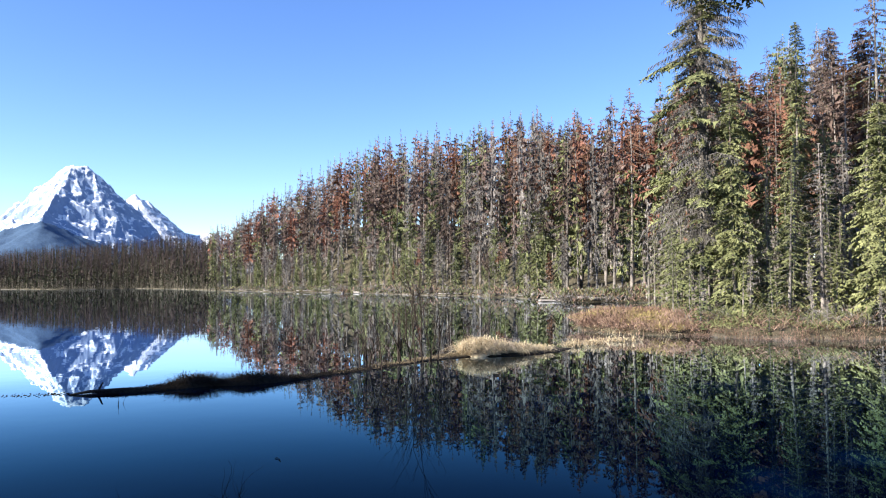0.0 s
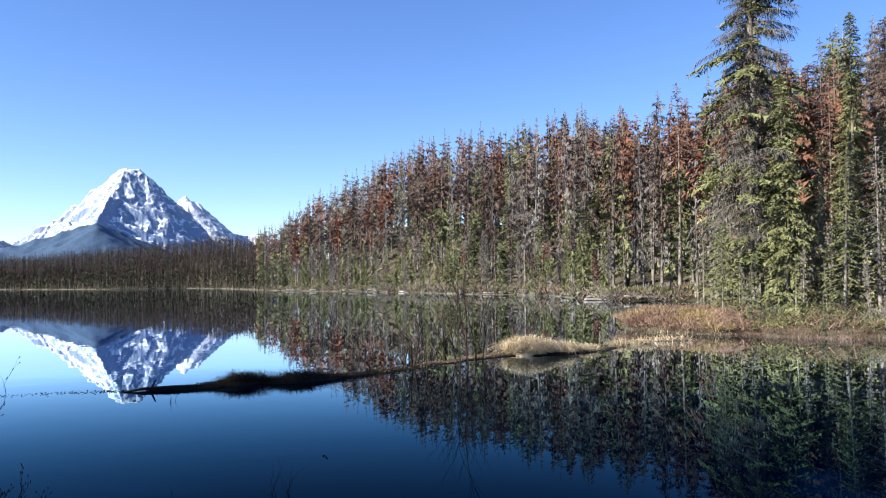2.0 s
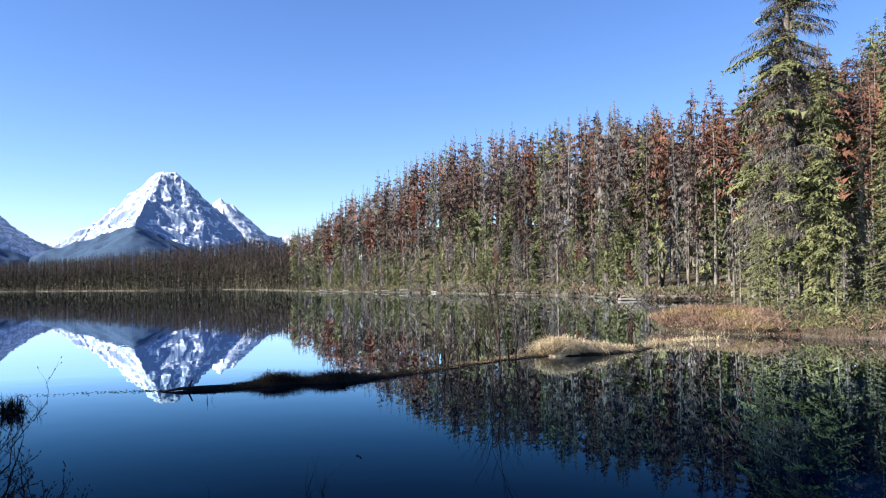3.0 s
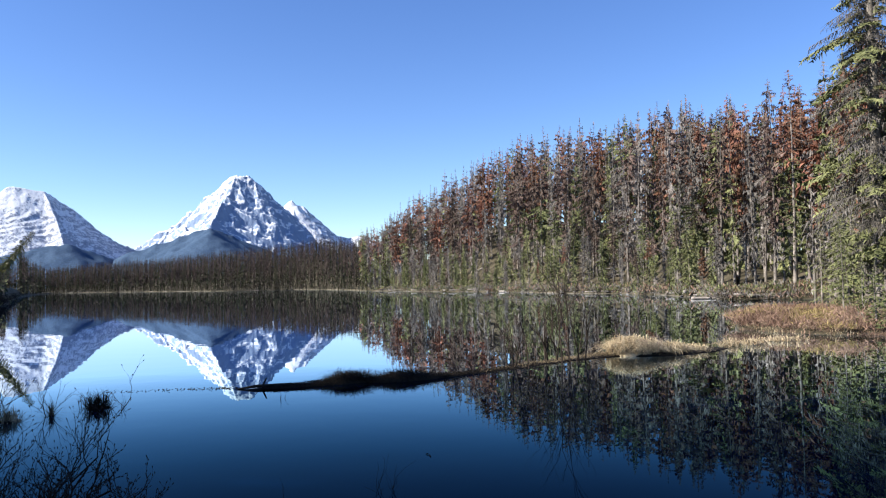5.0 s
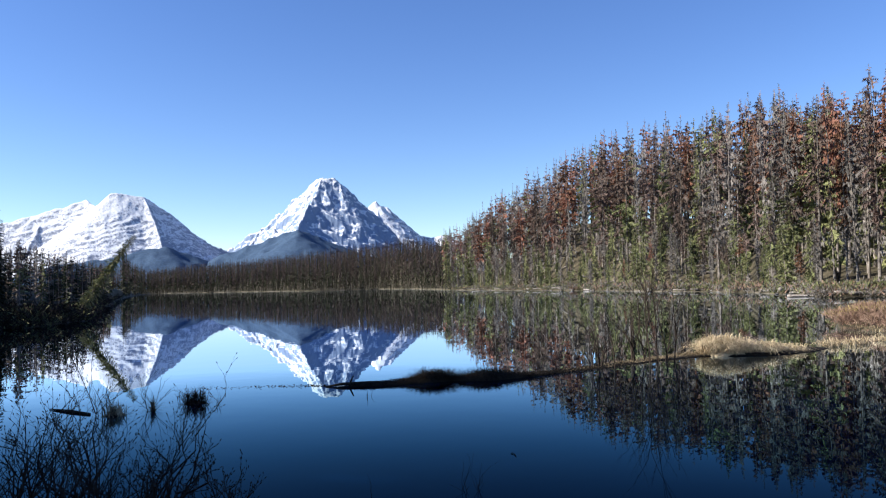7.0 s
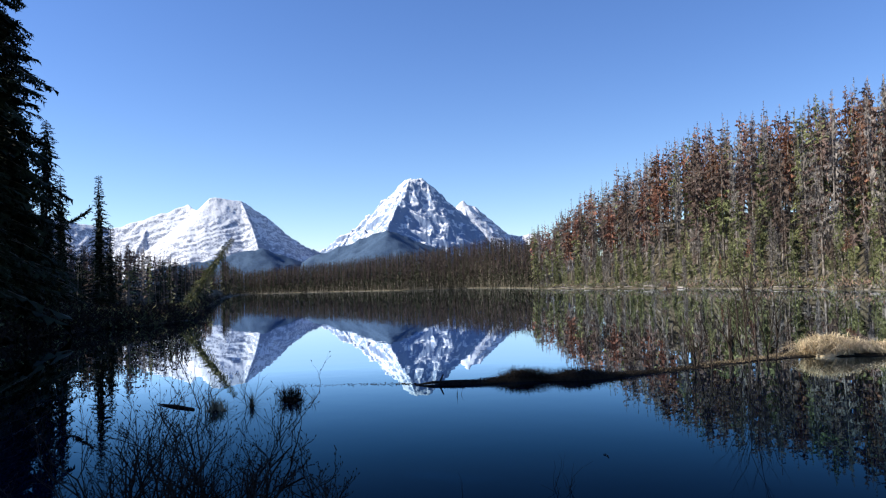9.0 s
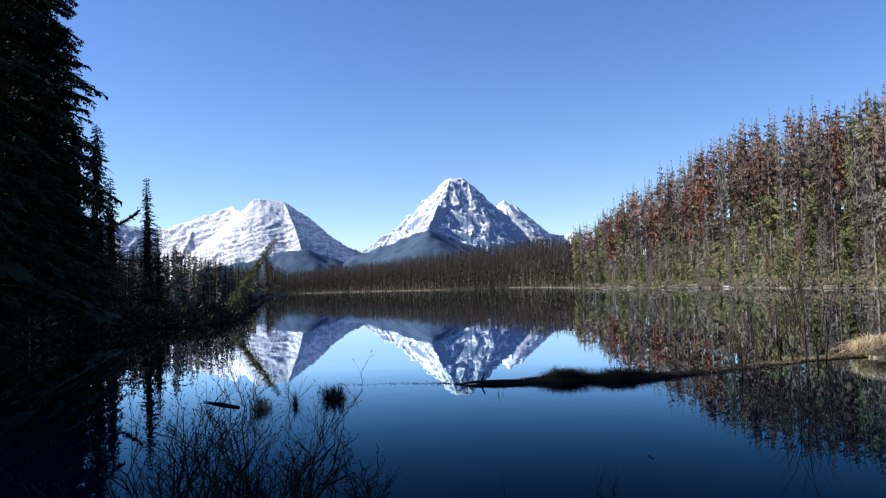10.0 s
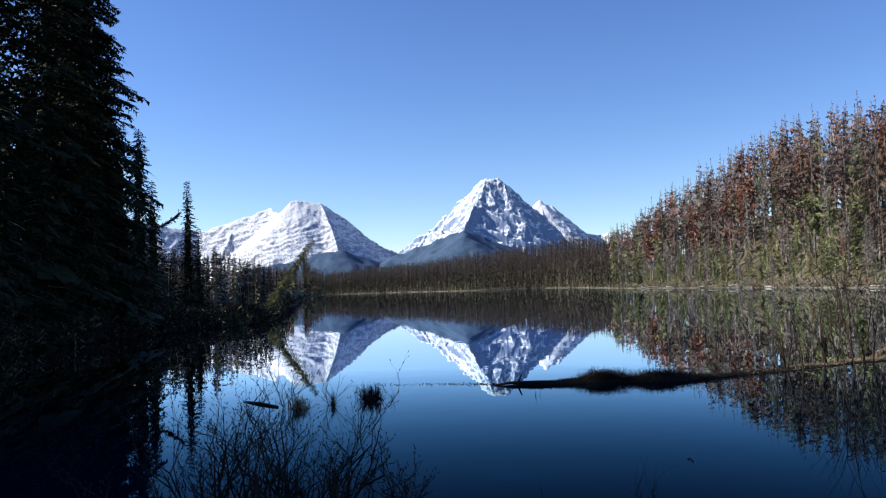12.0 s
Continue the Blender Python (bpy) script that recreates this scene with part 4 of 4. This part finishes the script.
def shore_growth():
    """Grass, russet brush and grey dead shrubs along the near shore and the point."""
    g = Geo()
    for _ in range(2600):
        az = r3.uniform(-44, -9.8)
        d = shore(az) + r3.triangular(-0.5, 3.4, 0.1)
        p = place(az, d)
        if noise.noise(p * 0.9) < r3.uniform(-0.8, 0.1):
            continue
        blades(g, p.x, p.y, max(0, ground_at(p.x, p.y)) - 0.03, 10, 0.22, r3.uniform(0.10, 0.30), r3, 0.007, 1.2, r3.choice((0, 1, 2, 2) if az > -18 else (0, 0, 2, 2, 2)))
    tagged(part("shore_grass", g, [M_SEDGE, M_STRAW, M_BRUSH]), "bleached dry grass along the waterline", "grass", kind="stuff")
    g = Geo()
    for _ in range(1050):
        az = r3.uniform(-19.5, -9.9)
        d = shore(az) + r3.uniform(0.2, 6 if az < -11.5 else 3)
        p = place(az, d)
        if r3.random() > 0.12 + smooth((-az - 9.7) / 2.4):
            continue
        top = r3.uniform(0.15, 0.42) * (0.15 + 0.85 * smooth((-az - 9.7) / 2.5)) * smooth(0.35 + (d - shore(az)) / 2.5)
        z = ground_at(p.x, p.y)
        slot = 1 if noise.noise(p * 0.5) + r3.uniform(-0.3, 0.3) > 0.42 else 0
        for _k in range(46):
            way = Vector((r3.gauss(0, 0.8), r3.gauss(0, 0.8), 0.8)).normalized()
            g.spray(Vector((p.x + r3.gauss(0, 0.22), p.y + r3.gauss(0, 0.22), z + top * r3.uniform(-0.05, 0.75))), way, r3.uniform(0.1, 0.26), r3.uniform(0.005, 0.016), slot, r3)
    tagged(part("brush", g, [M_BRUSH, M_GOLD]), "low russet and gold leafless brush on the point", "shrubs", kind="stuff")
    g = Geo()
    for _ in range(480):
        az = r3.uniform(-44, -17)
        d = shore(az) + r3.uniform(0.6, 8)
        p = place(az, d)
        z, h = ground_at(p.x, p.y), r3.uniform(0.12, 0.6)
        slot = r3.choice((0, 0, 1, 1, 1, 2, 2))
        for _k in range(110):
            way = Vector((r3.gauss(0, 0.8), r3.gauss(0, 0.8), 0.7)).normalized()
            g.spray(Vector((p.x + r3.gauss(0, 0.35), p.y + r3.gauss(0, 0.35), z + h * r3.random() * 0.85)), way, r3.uniform(0.1, 0.32), r3.uniform(0.005, 0.014) * (1.4 if slot == 1 else 1), slot, r3)
    tagged(part("undergrowth", g, [M_GREY, M_GREEN, M_BRUSH]), "grey dead shrubs and small green seedlings under trees", "shrubs", kind="stuff")
    g = Geo()
    for _ in range(1000):
        az = r3.uniform(-15.5, 17)
        d = (shore(az) if az > -8.8 else 67.5) + r3.triangular(-0.3, 5, 0.3)
        p = place(az, d)
        z, h = max(0, ground_at(p.x, p.y)), r3.uniform(0.3, 1.1)
        slot = r3.choice((0, 0, 1, 1, 2))
        for _k in range(18):
            way = Vector((r3.gauss(0, 0.7), r3.gauss(0, 0.7), 1)).normalized()
            g.spray(Vector((p.x + r3.gauss(0, 0.5), p.y + r3.gauss(0, 0.5), z + h * r3.random() * 0.6)), way, r3.uniform(0.3, 0.7), r3.uniform(0.02, 0.08), slot, r3)
    for _ in range(700):
        p = place(r3.uniform(-17, -7.2), r3.uniform(62, 74))
        z = ground_at(p.x, p.y)
        if z < -0.05:
            continue
        slot, h = r3.choice((0, 0, 1, 2, 2)), r3.uniform(0.2, 0.9)
        for _k in range(24):
            way = Vector((r3.gauss(0, 0.7), r3.gauss(0, 0.7), 0.8)).normalized()
            g.spray(Vector((p.x + r3.gauss(0, 0.5), p.y + r3.gauss(0, 0.5), max(0, z) + h * r3.random() * 0.6)), way, r3.uniform(0.2, 0.5), r3.uniform(0.012, 0.045), slot, r3)
    tagged(part("shore_brush", g, [M_GREY, M_GREEN, M_BRUSH]), "grey and green brush along the far shore", "shrubs", kind="stuff")
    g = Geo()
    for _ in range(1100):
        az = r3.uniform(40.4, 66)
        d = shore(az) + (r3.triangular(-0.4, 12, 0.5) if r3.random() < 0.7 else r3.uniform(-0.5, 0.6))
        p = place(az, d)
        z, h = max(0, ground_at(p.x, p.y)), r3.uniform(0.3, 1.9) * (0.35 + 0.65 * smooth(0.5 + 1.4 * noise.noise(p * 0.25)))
        # Mostly dark twigs, chosen so the bank's shade is in the colour.
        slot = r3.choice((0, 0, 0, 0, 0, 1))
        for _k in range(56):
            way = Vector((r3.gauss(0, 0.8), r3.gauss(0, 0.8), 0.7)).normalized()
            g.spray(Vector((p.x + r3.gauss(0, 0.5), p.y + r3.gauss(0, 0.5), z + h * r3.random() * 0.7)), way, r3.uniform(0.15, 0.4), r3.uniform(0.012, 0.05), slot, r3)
    tagged(part("bank_brush", g, [M_TWIG, M_GREEN, M_BRUSH]), "dark tangled brush on the west bank, colour darkened for shade", "shrubs", kind="stuff")


def log_geo(length, radius, seed):
    r = random.Random(seed)
    g = Geo()
    n = 7
    g.tube([(length * (i / n - 0.5), 0.06 * length * math.sin(i * 0.7 + seed), r.uniform(-0.02, 0.02)) for i in range(n + 1)],
           [radius * (1 - 0.55 * i / n) * r.uniform(0.9, 1.1) for i in range(n + 1)], 7)
    for _ in range(4):
        x = length * r.uniform(-0.35, 0.4)
        way = Vector((r.uniform(-0.3, 0.6), r.uniform(-1, 1), r.uniform(0.2, 1))).normalized()
        g.tube([(x, 0, 0), Vector((x, 0, 0)) + way * radius * r.uniform(2.5, 5)], [radius * 0.25, radius * 0.1], 4)
    return g


LOGS = [log_geo(5, 0.16, i).mesh("log", [M_LOG], True) for i in range(4)]
STONES = []
for i in range(4):
    g = Geo()
    mound(g, 3.0 * i, 0, 0, 0.5, 0.4, 0.35, r3, sides=9, rings=4)
    g.v = [(x - 3.0 * i, y, z) for x, y, z in g.v]
    STONES.append(g.mesh("stone", [M_ROCK], True))


def shore_pieces():
    for i in range(24):
        az = r3.uniform(-8.5, 16.6)
        d = shore(az) + r3.uniform(0.1, 2.2)
        p = place(az, d)
        along = place(az + 1, shore(az + 1)) - place(az - 1, shore(az - 1))
        ob = tagged(new("driftwood_log", LOGS[i % 4]), "bleached driftwood log lying along the far shore", "log", "driftwood")
        s = r3.uniform(0.6, 1.4)
        ob.matrix_basis = Matrix.LocRotScale((p.x, p.y, ground_at(p.x, p.y) + 0.08), Euler((0, r3.uniform(-0.04, 0.04), math.atan2(along.y, along.x) + r3.gauss(0, 0.35))), (s, s, s))
    for i in range(9):
        p = place(r3.uniform(-15.5, -8), r3.uniform(66.2, 69))
        ob = tagged(new("driftwood_log", LOGS[i % 4]), "bleached driftwood log lying along the bay", "log", "driftwood")
        s = r3.uniform(0.4, 0.9)
        ob.matrix_basis = Matrix.LocRotScale((p.x, p.y, max(0, ground_at(p.x, p.y)) + 0.1), Euler((0, r3.uniform(-0.05, 0.05), r3.gauss(0.2, 0.5))), (s, s, s))
    for i in range(26):
        az = r3.uniform(-2, 13)
        d = shore(az) + r3.uniform(4, 20)
        p = place(az, d)
        ob = tagged(new("fallen_log", LOGS[i % 4]), "grey fallen trunk lying on the slope", "log", "fallen trunks")
        s = r3.uniform(0.6, 1.2)
        ob.matrix_basis = Matrix.LocRotScale((p.x, p.y, ground_at(p.x, p.y) + 0.12), Euler((0, r3.uniform(-0.25, 0.25), r3.uniform(0, 3.14))), (s, s, s))
    for i in range(60):
        az = r3.uniform(-8, 16)
        d = shore(az) + r3.triangular(-0.2, 2.5, 0.4)
        p = place(az, d)
        ob = tagged(new("shore_stone", STONES[i % 4]), "pale grey boulder on the far shore", "stone", "shore stones")
        s = r3.uniform(0.25, 0.8)
        ob.matrix_basis = Matrix.LocRotScale((p.x, p.y, max(-0.05, ground_at(p.x, p.y) - 0.05)), Euler((0, 0, r3.uniform(0, 6))), (s * 1.3, s, s * 0.8))


shore_growth()
shore_pieces()


# ---- twigs, shrubs and saplings ----
def twig(g, p, way, length, radius, depth, r, fork=0.55, sides=3, curl=0.25, bud=0.0):
    """A stem that bends upward and forks."""
    n = 4
    path, rad = [p], [radius]
    for i in range(n):
        way = (way + Vector((r.gauss(0, curl), r.gauss(0, curl), r.gauss(0.06, curl * 0.6)))).normalized()
        path.append(path[-1] + way * length / n)
        rad.append(radius * (1 - 0.42 * (i + 1) / n))
        if depth and r.random() < fork + 0.2 * (i / n):
            off = (way + 0.75 * Vector((r.uniform(-1, 1), r.uniform(-1, 1), r.uniform(-0.2, 0.6)))).normalized()
            twig(g, path[-1], off, length * r.uniform(0.35, 0.6), rad[-1] * 0.7, depth - 1, r, fork, 3, curl, bud)
    g.tube(path, rad, sides)
    if bud:
        end = path[-1]
        g.tube([end - way * bud, end + way * bud * 0.4, end + way * bud * 1.6], [rad[-1], bud * 0.45, bud * 0.1], 3)


def shrub(name, label, az, d, stems, height, spread, seed, radius=0.009, depth=3, group="bare shrubs", curl=0.24, tilt=0.4, fork=0.75, foot=None, bud=0.0):
    r = random.Random(seed)
    root = new(name)
    p = place(az, d)
    z = ground_at(p.x, p.y) if foot is None else foot
    for _ in range(stems):
        g = Geo()
        a = r.uniform(0, 6.283)
        twig(g, Vector((r.uniform(-spread, spread), r.uniform(-spread, spread), -0.02)),
             Vector((tilt * math.cos(a), tilt * math.sin(a), 1)).normalized(), (height - z) * r.uniform(0.6, 1.1), radius * r.uniform(0.7, 1.2), depth, r, fork, curl=curl, bud=bud)
        part("stem", g, [M_TWIG], root)
    root.location = (p.x, p.y, z)
    return tagged(root, label, "shrub", group)


for az, d, stems, h, seed in ((49.5, 6.3, 7, 0.55, 1), (47.0, 6.6, 9, 0.62, 2), (44.6, 6.5, 10, 0.66, 3), (42.0, 6.7, 10, 0.64, 4), (39.6, 6.5, 9, 0.52, 55), (37.4, 6.7, 7, 0.40, 66)):
    shrub("bare_shrub", "leafless dark willow shrub standing in shallow water", az, d, stems, h, 0.2, seed, 0.014, 3, curl=0.28, tilt=0.36, fork=0.8, bud=0.011)
shrub("bare_shrub", "small leafless willow shrub in shallow water", 32.9, 6.3, 5, 0.42, 0.05, 7, 0.012, 3, tilt=0.5, fork=0.8, bud=0.011)
shrub("bare_shrub", "thin dark twigs rising from the water", 16.6, 6.6, 3, 0.24, 0.08, 8, 0.005, 1)
shrub("bare_shrub", "thin dark twigs rising from the water", 13.9, 6.6, 2, 0.17, 0.06, 9, 0.005, 1)
shrub("bare_shrub", "thin dark twigs rising from the water", 21.5, 6.5, 2, 0.14, 0.05, 10, 0.005, 1)
shrub("bare_shrub", "thin brown shoots beside a sedge tussock", 41.2, 12.1, 9, 0.5, 0.18, 11, 0.006, 2, foot=-0.05)
shrub("bare_shrub", "thin brown shoots beside a sedge tussock", 38.3, 12.3, 6, 0.42, 0.1, 12, 0.006, 2, foot=-0.05)
shrub("bare_shrub", "tiny forked twig sticking out of the water", 34.0, 12.3, 2, 0.14, 0.03, 13, 0.006, 1, foot=-0.05)
shrub("bare_shrub", "tiny forked twig sticking out of the water", 23.1, 12.4, 2, 0.12, 0.03, 14, 0.006, 1, foot=-0.05)
for az, d, h, seed, stems in ((1.9, 17.1, 2.1, 20, 2), (2.8, 17.0, 1.3, 21, 2), (0.6, 17.3, 1.2, 22, 2), (6.5, 15.7, 1.1, 23, 1), (5.1, 15.9, 0.9, 24, 1), (3.8, 16.8, 1.0, 25, 1)):
    shrub("bare_sapling", "slender leafless grey sapling on the peat bar", az, d, stems + 1, h, 0.2, seed, 0.021, 3, "bare saplings", 0.08, 0.14, 0.8, 0.0)


def lake_bits():
    g = Geo()
    a, b = place(26.2, 13.85, 0.005), place(23.0, 13.85, 0.04)
    g.tube([a, a.lerp(b, 0.4) + Vector((0, 0, 0.02)), b, place(21.0, 13.85, 0.03)], [0.012, 0.028, 0.034, 0.03], 7)
    stub = a.lerp(b, 0.55)
    g.tube([stub, stub + Vector((0.08, 0, 0.16))], [0.02, 0.012], 5)
    tagged(part("sunken_log", g, [M_WETLOG], shade=True), "black waterlogged log with a broken stub", "log")
    g = Geo()
    a, b = place(44.7, 13.3, 0.012), place(42.3, 12.4, 0.008)
    g.tube([a, a.lerp(b, 0.5) + Vector((0.03, 0, 0.006)), b], [0.008, 0.026, 0.022], 6)
    tagged(part("floating_stick", g, [M_WETLOG], shade=True), "dark broken stick floating beside sedge", "stick")
    g = Geo()
    g.tube([place(12.5, 8.05, 0.004), place(12.35, 8.05, 0.008), place(12.2, 8.0, 0.006), place(12.1, 7.9, 0.003)], [0.003, 0.006, 0.006, 0.003], 5)
    tagged(part("floating_stick", g, [M_WETLOG], shade=True), "short curled piece of bark floating on the lake", "stick")
    g = Geo()
    for _ in range(260):
        az = 26.2 + 9.5 * r3.random() ** 1.6
        p = place(az, 14.0 + r3.gauss(0, 0.12) + 0.06 * (az - 26), 0.006)
        w, l = r3.uniform(0.004, 0.012), r3.uniform(0.03, 0.12)
        mound(g, p.x, p.y, 0.0, l, w, 0.008, r3, r3.uniform(-0.3, 0.6), 2, 5)
    tagged(part("floating_weed", g, [M_PEAT]), "thin line of dark weed floating on the water", "weed", kind="stuff")


lake_bits()
